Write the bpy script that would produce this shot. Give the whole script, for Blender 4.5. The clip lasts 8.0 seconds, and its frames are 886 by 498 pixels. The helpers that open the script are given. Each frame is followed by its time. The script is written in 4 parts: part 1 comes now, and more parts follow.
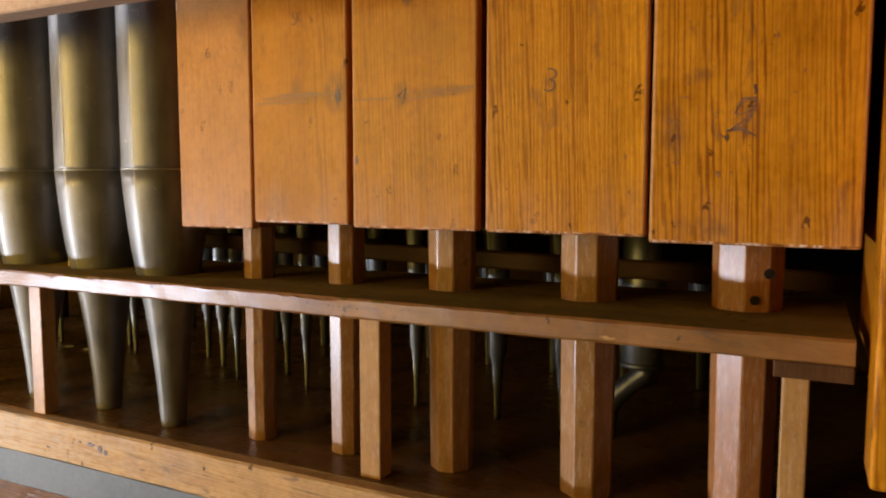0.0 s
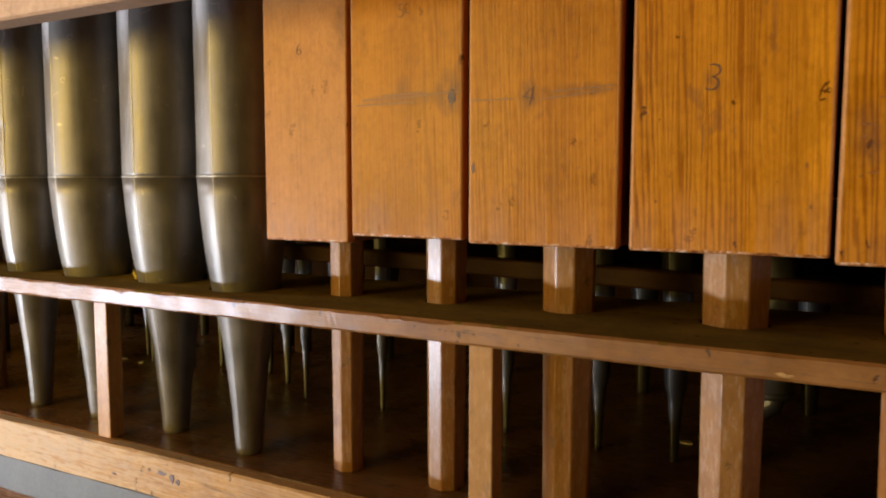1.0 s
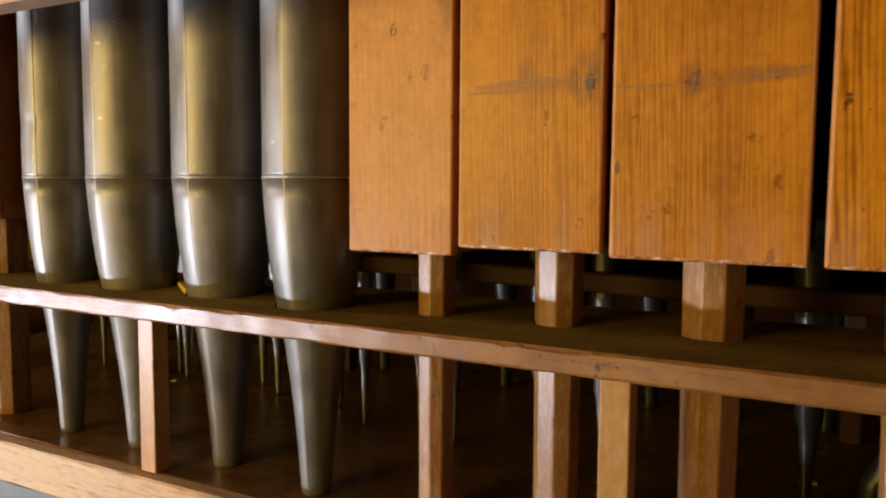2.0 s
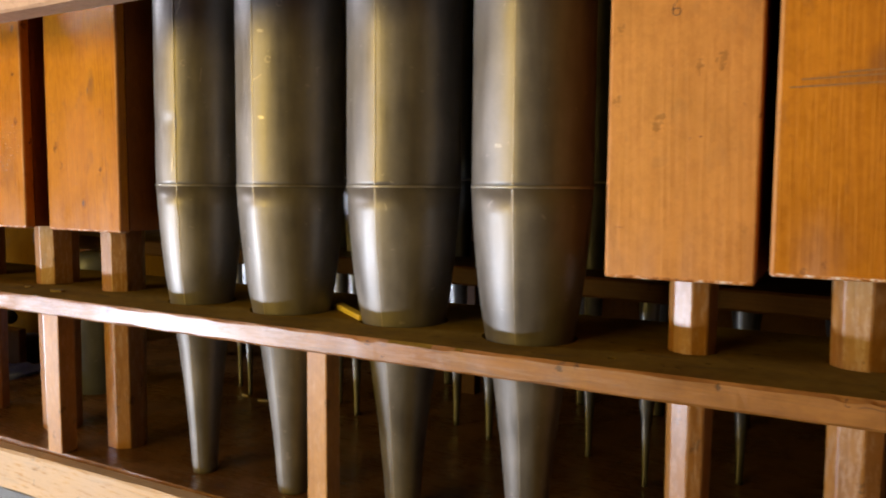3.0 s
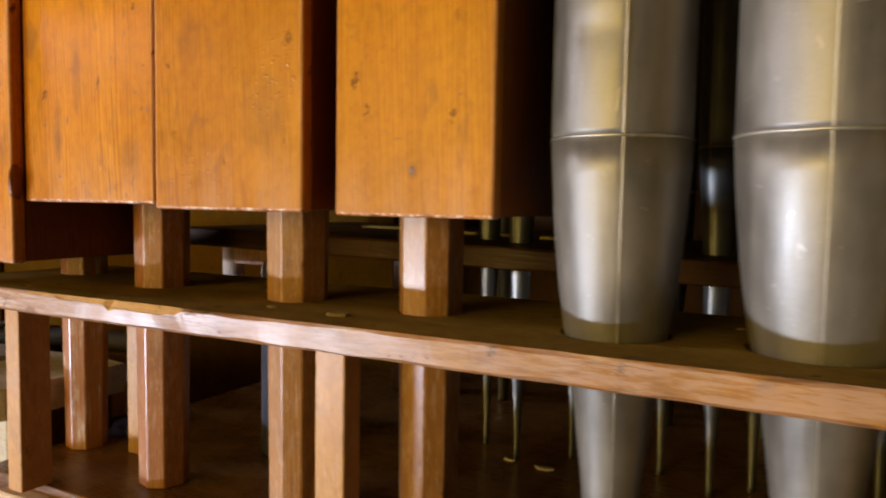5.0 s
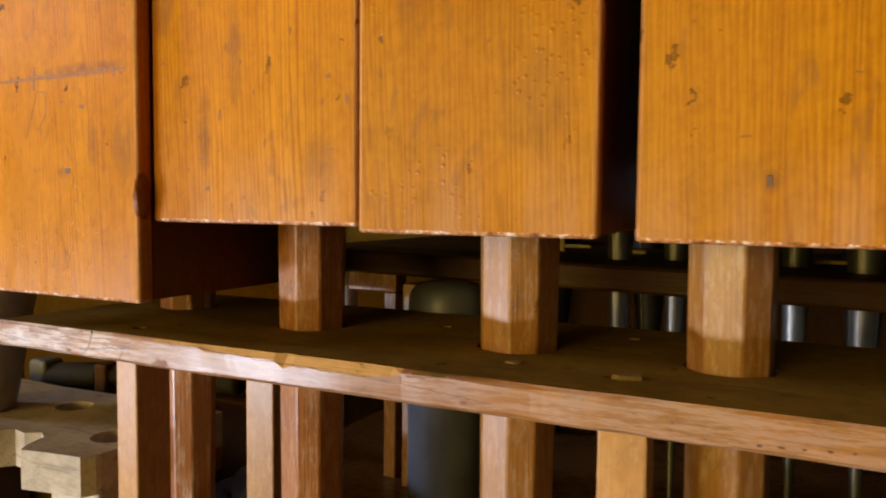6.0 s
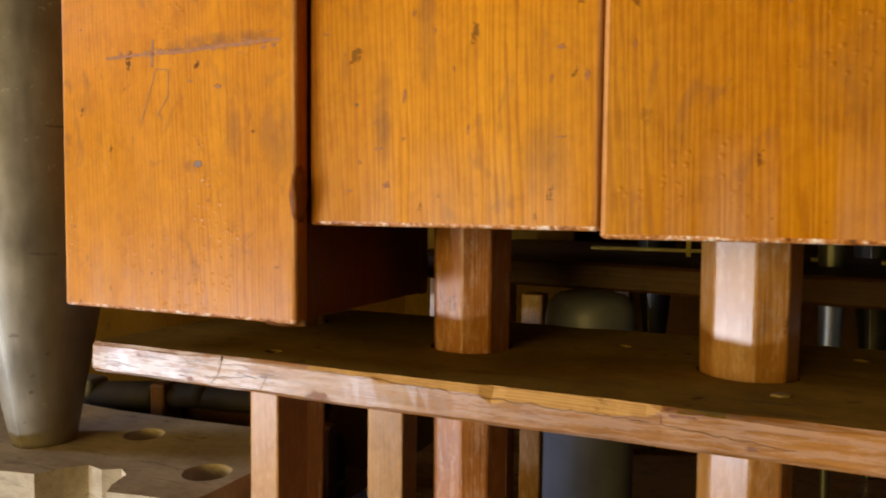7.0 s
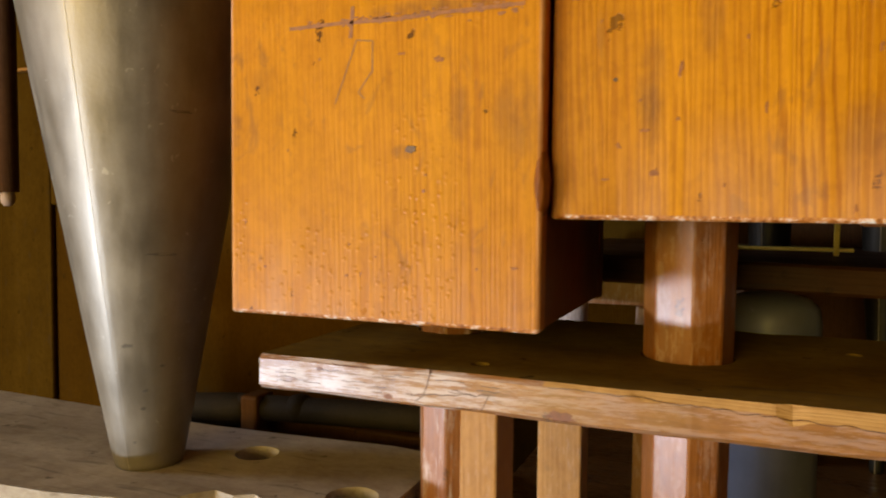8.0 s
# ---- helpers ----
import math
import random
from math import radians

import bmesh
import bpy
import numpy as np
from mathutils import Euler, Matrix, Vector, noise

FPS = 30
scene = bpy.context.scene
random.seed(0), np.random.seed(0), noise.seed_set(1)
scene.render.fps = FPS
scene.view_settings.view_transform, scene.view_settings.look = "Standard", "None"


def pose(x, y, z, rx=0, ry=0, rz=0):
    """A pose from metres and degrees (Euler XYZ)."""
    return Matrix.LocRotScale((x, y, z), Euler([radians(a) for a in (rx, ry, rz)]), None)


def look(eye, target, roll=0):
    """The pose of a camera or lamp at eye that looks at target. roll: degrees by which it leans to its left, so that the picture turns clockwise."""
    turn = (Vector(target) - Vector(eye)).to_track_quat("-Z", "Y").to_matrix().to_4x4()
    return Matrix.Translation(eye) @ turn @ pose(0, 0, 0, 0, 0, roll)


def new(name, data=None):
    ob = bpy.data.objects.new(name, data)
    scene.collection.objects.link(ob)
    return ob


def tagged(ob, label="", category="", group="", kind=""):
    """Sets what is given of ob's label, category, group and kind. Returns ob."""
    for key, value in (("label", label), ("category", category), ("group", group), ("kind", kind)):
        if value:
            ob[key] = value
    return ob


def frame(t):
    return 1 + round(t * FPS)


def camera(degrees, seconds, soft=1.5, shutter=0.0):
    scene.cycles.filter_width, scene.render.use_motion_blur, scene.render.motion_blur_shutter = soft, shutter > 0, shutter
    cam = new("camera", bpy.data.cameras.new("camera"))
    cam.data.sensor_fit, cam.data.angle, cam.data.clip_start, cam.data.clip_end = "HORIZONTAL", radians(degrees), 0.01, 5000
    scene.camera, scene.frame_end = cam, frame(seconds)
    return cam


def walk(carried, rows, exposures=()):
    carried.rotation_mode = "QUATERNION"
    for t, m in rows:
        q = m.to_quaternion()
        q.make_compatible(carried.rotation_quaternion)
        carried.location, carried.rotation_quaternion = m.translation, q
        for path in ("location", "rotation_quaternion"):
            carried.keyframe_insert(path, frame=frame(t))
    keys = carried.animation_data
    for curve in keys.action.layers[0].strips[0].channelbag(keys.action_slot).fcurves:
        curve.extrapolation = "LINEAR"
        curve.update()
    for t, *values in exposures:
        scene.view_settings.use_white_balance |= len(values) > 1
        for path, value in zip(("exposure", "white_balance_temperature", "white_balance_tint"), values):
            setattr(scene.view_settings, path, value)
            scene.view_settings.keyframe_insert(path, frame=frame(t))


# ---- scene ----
from mathutils.bvhtree import BVHTree

cam = camera(62.0, 8.0, soft=2.0, shutter=0.25)
# seconds, place, yaw, pitch, roll
ROWS = [
    (0.0, -0.0070, -0.0501, 1.5270, 26.408, -5.019, -0.087),
    (0.5, -0.0486, -0.0420, 1.5379, 27.337, -4.839, -0.129),
    (1.0, -0.1080, -0.0265, 1.5340, 27.913, -4.939, -0.135),
    (1.2, -0.1344, -0.0185, 1.5363, 27.786, -5.080, -0.097),
    (2.3, -0.2777, 0.0188, 1.5319, 28.068, -4.508, -0.630),
    (2.5, -0.3216, 0.0190, 1.5348, 28.362, -4.562, -0.576),
    (3.0, -0.4212, 0.0209, 1.5398, 28.602, -4.584, -0.484),
    (3.5, -0.5083, 0.0318, 1.5333, 28.836, -4.305, -0.675),
    (4.0, -0.5984, 0.0489, 1.5232, 29.185, -4.642, -0.794),
    (4.5, -0.7085, 0.0786, 1.5102, 28.713, -3.906, -0.872),
    (5.0, -0.8539, 0.1103, 1.5066, 27.841, -3.746, -0.937),
    (5.2, -0.9068, 0.1175, 1.5083, 27.573, -3.577, -0.919),
    (6.3, -1.1030, 0.1543, 1.5124, 25.307, -3.387, -0.645),
    (6.5, -1.1309, 0.1551, 1.5106, 24.789, -3.356, -0.733),
    (7.0, -1.1976, 0.1601, 1.5103, 23.737, -3.241, -0.625),
    (7.5, -1.2641, 0.1629, 1.5116, 22.877, -3.079, -0.749),
    (8.0, -1.3262, 0.1573, 1.5049, 21.977, -3.112, -0.599),
]
walk(cam, [(t, pose(x, y, z, 90 + pitch, roll, yaw)) for t, x, y, z, yaw, pitch, roll in ROWS],
     [(0.0, -0.06, 6500, 14), (2.5, -0.04, 6400, 16), (4.0, -0.05, 6300, 16), (5.0, -0.20, 6350, 16), (6.5, -0.41, 6500, 14), (8.0, -0.43, 6500, 15)])

# ---- light ----
world = bpy.data.worlds.new("sky")
scene.world = world
world.use_nodes = True
wn = world.node_tree.nodes
sky = wn.new("ShaderNodeTexSky")
sky.sky_type, sky.sun_disc = "NISHITA", False
sky.sun_elevation, sky.sun_rotation = radians(35), radians(230)
world.node_tree.links.new(sky.outputs["Color"], wn["Background"].inputs["Color"])
wn["Background"].inputs["Strength"].default_value = 0.1
scene.view_settings.exposure = 0.0


def window_lamp(name, m, width, height, power, colour):
    d = bpy.data.lights.new(name, "AREA")
    d.shape, d.size, d.size_y, d.energy, d.color = "RECTANGLE", width, height, power, colour
    ob = new(name, d)
    ob.matrix_world = m
    return ob


# unseen sources: slanted cool daylight in the added low side wall, daylight high at the side, warm amber light in the
# front wall
window_lamp("window_light", look((-2.93, -1.45, 0.857), (0.0, -1.45, 0.857), -16.7), 1.15, 0.10, 128, (0.74, 0.85, 1.0))
window_lamp("window_light", look((-6.44, -1.2, 3.2), (-1.7, 0.55, 1.33)), 1.0, 0.8, 95, (0.86, 0.90, 1.0))
window_lamp("amber_window_light", look((-3.6, -5.93, 2.2), (-3.6, 0, 2.2)), 4.6, 2.4, 410, (1.0, 0.705, 0.13))


# ---- materials ----
def material(name):
    m = bpy.data.materials.new(name)
    m.use_nodes = True
    return m, m.node_tree.nodes, m.node_tree.links, m.node_tree.nodes["Principled BSDF"]


def coords(n, l, scale, offset=True):
    """Object coordinates, stretched, and shifted by each object's own random number."""
    tc, mp = n.new("ShaderNodeTexCoord"), n.new("ShaderNodeMapping")
    l.new(tc.outputs["Object"], mp.inputs["Vector"])
    mp.inputs["Scale"].default_value = scale
    if offset:
        info, mul = n.new("ShaderNodeObjectInfo"), n.new("ShaderNodeMath")
        mul.operation = "MULTIPLY"
        mul.inputs[1].default_value = 37.0
        l.new(info.outputs["Random"], mul.inputs[0])
        l.new(mul.outputs[0], mp.inputs["Location"])
    return mp.outputs["Vector"]


def noise_tex(n, l, vec, scale, detail=4.0, rough=0.55, distortion=0.0):
    t = n.new("ShaderNodeTexNoise")
    t.inputs["Scale"].default_value, t.inputs["Detail"].default_value = scale, detail
    t.inputs["Roughness"].default_value, t.inputs["Distortion"].default_value = rough, distortion
    l.new(vec, t.inputs["Vector"])
    return t.outputs["Fac"]


def ramp(n, l, fac, stops):
    r = n.new("ShaderNodeValToRGB")
    e = r.color_ramp.elements
    while len(e) < len(stops):
        e.new(0.5)
    for el, (p, c) in zip(e, stops):
        el.position, el.color = p, (*c, 1) if len(c) == 3 else c
    l.new(fac, r.inputs["Fac"])
    return r.outputs["Color"]


def mix(n, l, fac, a, b, how="MIX"):
    m = n.new("ShaderNodeMix")
    m.data_type, m.blend_type = "RGBA", how
    for sock, val in (("Factor", fac), ("A", a), ("B", b)):
        i = [s for s in m.inputs if s.name == sock and (s.type == "RGBA" or sock == "Factor" and s.type == "VALUE")][0]
        if isinstance(val, (int, float)):
            i.default_value = val
        elif isinstance(val, tuple):
            i.default_value = (*val, 1)
        else:
            l.new(val, i)
    return [s for s in m.outputs if s.type == "RGBA"][0]


def grey(v):
    return (v, v, v)


def bump(n, l, b, height, strength, distance):
    k = n.new("ShaderNodeBump")
    k.inputs["Strength"].default_value, k.inputs["Distance"].default_value = strength, distance
    l.new(height, k.inputs["Height"])
    l.new(k.outputs["Normal"], b.inputs["Normal"])


def math_node(n, l, how, *vals):
    m = n.new("ShaderNodeMath")
    m.operation = how
    for i, v in enumerate(vals):
        if isinstance(v, (int, float)):
            m.inputs[i].default_value = v
        else:
            l.new(v, m.inputs[i])
    return m.outputs[0]


def wood(name, dark, light, along="z", gloss=0.3, coat=0.25, dents=0.5, specular=0.18, wear=0.0, worn=(0.58, 0.40, 0.32), period=0.0036, lines=0.55, stain=0.35, blisters=0.0):
    """Softwood: growth rings along one axis, broad stains, small dents and pits, worn lower edges."""
    m, n, l, b = material(name)
    s = {"z": (1, 1, 0.035), "x": (0.035, 1, 1), "y": (1, 0.035, 1)}[along]
    long_vec = coords(n, l, s)
    vec = coords(n, l, (1, 1, 1))
    wave = n.new("ShaderNodeTexWave")
    wave.wave_type, wave.bands_direction = "BANDS", "DIAGONAL"
    for key, val in (("Scale", 0.628 / period), ("Distortion", 16.0), ("Detail", 4.0), ("Detail Scale", 0.45), ("Detail Roughness", 0.55)):
        wave.inputs[key].default_value = val
    l.new(long_vec, wave.inputs["Vector"])
    broad = noise_tex(n, l, long_vec, 22, 3, 0.5, 0.6)
    fibre = noise_tex(n, l, long_vec, 750, 3, 0.65)
    blotch = noise_tex(n, l, vec, 17, 6, 0.66, 0.3)
    mid = tuple(0.45 * p + 0.55 * q for p, q in zip(dark, light))
    base = ramp(n, l, broad, [(0.30, mid), (0.70, light)])
    fade = ramp(n, l, noise_tex(n, l, long_vec, 14, 2), [(0.35, grey(0.15)), (0.65, grey(1.0))])
    uneven = math_node(n, l, "MULTIPLY_ADD", math_node(n, l, "SUBTRACT", noise_tex(n, l, long_vec, 90, 3, 0.6), 0.5), 1.7, wave.outputs["Fac"])
    ring = ramp(n, l, uneven, [(0.58, grey(0)), (0.92, grey(lines))])
    base = mix(n, l, mix(n, l, 1.0, ring, fade, "MULTIPLY"), base, dark)
    base = mix(n, l, ramp(n, l, fibre, [(0.34, grey(0.16)), (0.54, grey(0))]), base, dark)
    base = mix(n, l, stain, base, ramp(n, l, blotch, [(0.30, (0.42, 0.36, 0.34)), (0.60, grey(1.0))]), "MULTIPLY")
    base = mix(n, l, 0.42, base, ramp(n, l, noise_tex(n, l, coords(n, l, {"z": (1, 1, 0.7), "x": (0.7, 1, 1), "y": (1, 0.7, 1)}[along]), 170, 5, 0.7, 0.4), [(0.34, (0.62, 0.52, 0.45)), (0.58, grey(1.0))]), "MULTIPLY")
    # pits and dents
    vor = n.new("ShaderNodeTexVoronoi")
    vor.inputs["Scale"].default_value = 85
    warp = mix(n, l, 0.012, coords(n, l, (1, 1, 0.55)), ramp(n, l, noise_tex(n, l, vec, 260, 2), [(0, grey(0)), (1, grey(1))]), "ADD")
    l.new(warp, vor.inputs["Vector"])
    sep_c = n.new("ShaderNodeSeparateColor")
    l.new(vor.outputs["Color"], sep_c.inputs[0])
    size = math_node(n, l, "MULTIPLY", math_node(n, l, "SUBTRACT", sep_c.outputs[0], 0.66), 0.75)
    pit = math_node(n, l, "MULTIPLY", math_node(n, l, "SUBTRACT", size, vor.outputs["Distance"]), 22.0)
    pit = math_node(n, l, "MINIMUM", math_node(n, l, "MAXIMUM", pit, 0.0), dents)
    base = mix(n, l, pit, base, tuple(0.28 * c for c in dark))
    # sparse larger bruises
    vor2 = n.new("ShaderNodeTexVoronoi")
    vor2.inputs["Scale"].default_value = 30
    l.new(mix(n, l, 0.03, coords(n, l, (1, 1, 0.7)), ramp(n, l, noise_tex(n, l, vec, 150, 3), [(0, grey(0)), (1, grey(1))]), "ADD"), vor2.inputs["Vector"])
    sep_d = n.new("ShaderNodeSeparateColor")
    l.new(vor2.outputs["Color"], sep_d.inputs[0])
    size2 = math_node(n, l, "MULTIPLY", math_node(n, l, "SUBTRACT", sep_d.outputs[1], 0.60), 0.30)
    bruise = math_node(n, l, "MULTIPLY", math_node(n, l, "SUBTRACT", size2, vor2.outputs["Distance"]), 14.0)
    bruise = math_node(n, l, "MINIMUM", math_node(n, l, "MAXIMUM", bruise, 0.0), 0.65 * dents)
    base = mix(n, l, bruise, base, (0.45 * dark[0] + 0.02, 0.45 * dark[1] + 0.006, 0.45 * dark[2] + 0.003))
    smear = ramp(n, l, noise_tex(n, l, coords(n, l, {"z": (1, 1, 0.4), "x": (0.16, 1, 1), "y": (1, 0.2, 1)}[along]), 70 if along == "z" else 110, 4, 0.6, 0.9), [(0.60, grey(0)), (0.68, grey((0.45 if along == "z" else 0.85) * dents))])
    base = mix(n, l, smear, base, tuple(0.45 * c + 0.03 for c in dark))
    if wear > 0:
        tc, sep = n.new("ShaderNodeTexCoord"), n.new("ShaderNodeSeparateXYZ")
        l.new(tc.outputs["Object"], sep.inputs[0])
        wob = math_node(n, l, "MULTIPLY", math_node(n, l, "SUBTRACT", noise_tex(n, l, vec, 330, 5, 0.75), 0.40), 2.6 * wear)
        edge = math_node(n, l, "MULTIPLY", math_node(n, l, "SUBTRACT", wob, sep.outputs["Z"]), 900.0)
        edge = math_node(n, l, "MINIMUM", math_node(n, l, "MAXIMUM", edge, 0.0), 0.7)
        haze = math_node(n, l, "MULTIPLY", math_node(n, l, "SUBTRACT", 0.045, sep.outputs["Z"]), 4.5)
        haze = math_node(n, l, "MULTIPLY", math_node(n, l, "MAXIMUM", haze, 0.0), ramp(n, l, noise_tex(n, l, long_vec, 60, 4), [(0.4, grey(0)), (0.65, grey(1))]))
        base = mix(n, l, haze, base, worn)
        base = mix(n, l, edge, base, (0.78, 0.68, 0.60))
    l.new(base, b.inputs["Base Color"])
    rough = ramp(n, l, mix(n, l, 0.5, blotch, fibre), [(0.35, grey(gloss * 0.75)), (0.65, grey(min(1, gloss * 1.45)))])
    l.new(rough, b.inputs["Roughness"])
    b.inputs["Coat Weight"].default_value, b.inputs["Coat Roughness"].default_value = coat * 0.25, gloss * 0.6
    b.inputs["Specular IOR Level"].default_value = specular
    h = math_node(n, l, "MULTIPLY_ADD", wave.outputs["Fac"], -0.35, fibre)
    h = math_node(n, l, "MULTIPLY_ADD", pit, -2.6, h)
    h = math_node(n, l, "MULTIPLY_ADD", noise_tex(n, l, vec, 60, 3), 0.9, h)
    if blisters:
        bead = n.new("ShaderNodeTexVoronoi")
        bead.inputs["Scale"].default_value = 240
        l.new(vec, bead.inputs["Vector"])
        where = ramp(n, l, noise_tex(n, l, vec, 16, 2), [(0.55, grey(0)), (0.62, grey(1))])
        dome = math_node(n, l, "MAXIMUM", math_node(n, l, "SUBTRACT", 0.32, bead.outputs["Distance"]), 0.0)
        h = math_node(n, l, "MULTIPLY_ADD", math_node(n, l, "MULTIPLY", dome, where), 5.0 * blisters, h)
    bump(n, l, b, h, 0.42, 0.0005)
    return m


def metal(name, dark, light, rough=0.34, metallic=0.75, coat=0.25):
    """Old pipe metal: cloudy, drawn upright, with dull fingerprints and fine scratches."""
    m, n, l, b = material(name)
    vec, tall = coords(n, l, (1, 1, 1)), coords(n, l, (1, 1, 0.12))
    cloud, streak, fine = noise_tex(n, l, vec, 22, 5, 0.6), noise_tex(n, l, tall, 120, 3, 0.6), noise_tex(n, l, vec, 420, 3, 0.6)
    base = ramp(n, l, cloud, [(0.3, dark), (0.7, light)])
    base = mix(n, l, 0.30, base, ramp(n, l, streak, [(0.3, dark), (0.7, light)]))
    specks = ramp(n, l, noise_tex(n, l, vec, 150, 2, 0.5, 0.8), [(0.70, grey(0)), (0.74, grey(0.5))])
    base = mix(n, l, specks, base, tuple(min(1, 1.5 * c) for c in light))
    l.new(base, b.inputs["Base Color"])
    b.inputs["Metallic"].default_value = metallic
    b.inputs["Coat Weight"].default_value, b.inputs["Coat Roughness"].default_value = coat, 0.3
    l.new(ramp(n, l, mix(n, l, 0.5, cloud, streak), [(0.3, grey(rough * 0.8)), (0.7, grey(rough * 1.4))]), b.inputs["Roughness"])
    dents = noise_tex(n, l, coords(n, l, (1, 1, 0.4)), 75, 3, 0.5)
    bump(n, l, b, mix(n, l, 0.3, mix(n, l, 0.5, cloud, dents), fine), 0.20, 0.0022)
    return m


def plain(name, dark, light, rough=0.6, scale=20.0, relief=0.2, specular=0.5):
    m, n, l, b = material(name)
    vec = coords(n, l, (1, 1, 1))
    a, f = noise_tex(n, l, vec, scale, 5, 0.6), noise_tex(n, l, vec, scale * 14, 3, 0.6)
    base = ramp(n, l, mix(n, l, 0.4, a, f), [(0.35, dark), (0.65, light)])
    l.new(base, b.inputs["Base Color"])
    b.inputs["Roughness"].default_value = rough
    b.inputs["Specular IOR Level"].default_value = specular
    bump(n, l, b, f, relief, 0.001)
    return m


PINE_RED = wood("varnished_pine_red_brown", (0.27, 0.070, 0.004), (0.62, 0.226, 0.012), gloss=0.30, wear=0.0022)
PINE_PINK = wood("varnished_pine_pinkish", (0.42, 0.155, 0.028), (0.62, 0.265, 0.060), gloss=0.38, wear=0.0022, dents=0.4, lines=0.2, period=0.006)
PINE_ORANGE = wood("varnished_pine_orange", (0.36, 0.102, 0.001), (0.65, 0.262, 0.002), specular=0.13, gloss=0.34, wear=0.0040, dents=0.75, lines=0.85, stain=0.24, period=0.0030)
PINE_PITTED = wood("varnished_pine_pitted", (0.36, 0.102, 0.001), (0.65, 0.262, 0.002), specular=0.13, gloss=0.34, wear=0.0046, dents=0.95, lines=0.55, stain=0.20, blisters=1.0, period=0.0030)
PINE_BLISTER = wood("varnished_pine_blistered", (0.31, 0.082, 0.001), (0.54, 0.206, 0.001), specular=0.14, gloss=0.30, wear=0.0040, dents=0.7, lines=0.75, stain=0.24, blisters=1.3, period=0.0030)
PINE_DEEP = wood("varnished_pine_deep_orange", (0.33, 0.094, 0.001), (0.58, 0.230, 0.001), specular=0.13, gloss=0.34, wear=0.0040, dents=0.7, lines=0.5, stain=0.26, period=0.0030)
PINE_GRAIN = wood("varnished_pine_bold_grain", (0.25, 0.058, 0.002), (0.78, 0.300, 0.011), gloss=0.28, wear=0.0022, dents=0.8, lines=0.95, period=0.0034)
# pipe sides with their shade put into the colour; also serves a knot
PINE_SIDE = wood("shade_darkened_pine_side", (0.13, 0.034, 0.003), (0.27, 0.082, 0.007), gloss=0.40, dents=0.3, lines=0.3)
FOOT = wood("foot_wood", (0.19, 0.073, 0.009), (0.40, 0.178, 0.030), gloss=0.48, coat=2.6, dents=0.6, lines=0.3, specular=0.5)
FOOT_RED = wood("foot_wood_red", (0.20, 0.061, 0.007), (0.43, 0.160, 0.026), gloss=0.48, coat=2.0, dents=0.6, lines=0.3, specular=0.5)
FOOT_WORN = wood("scraped_foot_wood", (0.20, 0.062, 0.009), (0.42, 0.160, 0.032), gloss=0.48, coat=2.6, dents=0.5, lines=0.3, specular=0.5)
POST = wood("post_wood", (0.36, 0.165, 0.040), (0.58, 0.310, 0.095), gloss=0.5, coat=1.0, dents=0.5, lines=0.35)
BOARD = wood("rack_board_edge", (0.18, 0.066, 0.008), (0.38, 0.156, 0.022), along="x", gloss=0.54, coat=2.3, dents=0.8, stain=0.6, lines=0.35, specular=0.5)
SPLIT = wood("freshly_split_board", (0.34, 0.160, 0.040), (0.62, 0.370, 0.130), along="x", gloss=0.6, coat=0.0, dents=0.3, stain=0.2, lines=0.9, period=0.002)
# dusty top, with its shade and amber cast put into the colour
BOARD_DUSTY_SHADED = wood("rack_board_dusty_shaded_top", (0.150, 0.090, 0.013), (0.285, 0.182, 0.034), along="x", specular=0.05, gloss=0.8, coat=0.0, dents=0.8, stain=0.7, lines=0.3)
BEAM = wood("beam_wood", (0.40, 0.200, 0.062), (0.62, 0.370, 0.150), along="x", gloss=0.5, coat=0.0, dents=1.0, stain=0.4)
RAIL = wood("rail_wood", (0.50, 0.300, 0.180), (0.64, 0.420, 0.270), along="x", gloss=0.5, coat=0.0, dents=0.2, lines=0.15)
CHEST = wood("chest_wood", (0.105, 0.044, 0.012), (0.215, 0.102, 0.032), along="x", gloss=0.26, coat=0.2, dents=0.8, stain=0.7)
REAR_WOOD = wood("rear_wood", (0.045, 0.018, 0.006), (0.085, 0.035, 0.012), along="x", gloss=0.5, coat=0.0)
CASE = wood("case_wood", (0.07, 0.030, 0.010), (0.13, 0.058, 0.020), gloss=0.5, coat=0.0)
PANEL = wood("panel_wood", (0.062, 0.032, 0.004), (0.105, 0.058, 0.008), gloss=0.5, coat=0.0, lines=0.3)
PANEL_DARK = wood("recessed_panel_wood", (0.056, 0.026, 0.003), (0.092, 0.045, 0.005), specular=0.0, gloss=0.5, coat=0.0, lines=0.3)
SLAB = wood("slab_wood", (0.38, 0.320, 0.230), (0.64, 0.570, 0.460), along="x", gloss=0.6, coat=0.0, dents=0.7, stain=0.6, lines=0.2)
METAL = metal("spotted_metal", (0.126, 0.113, 0.099), (0.262, 0.237, 0.210), 0.42, 0.55, 0.05)
METAL.node_tree.nodes["Principled BSDF"].inputs["IOR"].default_value = 1.7
# same metal as METAL; the paler base stands for light on the cone
METAL_CONE = metal("lightened_cone_metal", (0.205, 0.180, 0.140), (0.390, 0.348, 0.284), 0.42, 0.55, 0.10)
REAR_METAL = metal("rear_metal", (0.11, 0.11, 0.105), (0.25, 0.25, 0.245), 0.38, 0.85)
# rear metal made darker in place of the light that fails to reach it
DIMMED_METAL = metal("dimmed_rear_metal", (0.05, 0.048, 0.043), (0.125, 0.12, 0.11), 0.42, 0.8)
ZINC = metal("zinc", (0.11, 0.116, 0.150), (0.20, 0.210, 0.265), 0.5, 0.4)
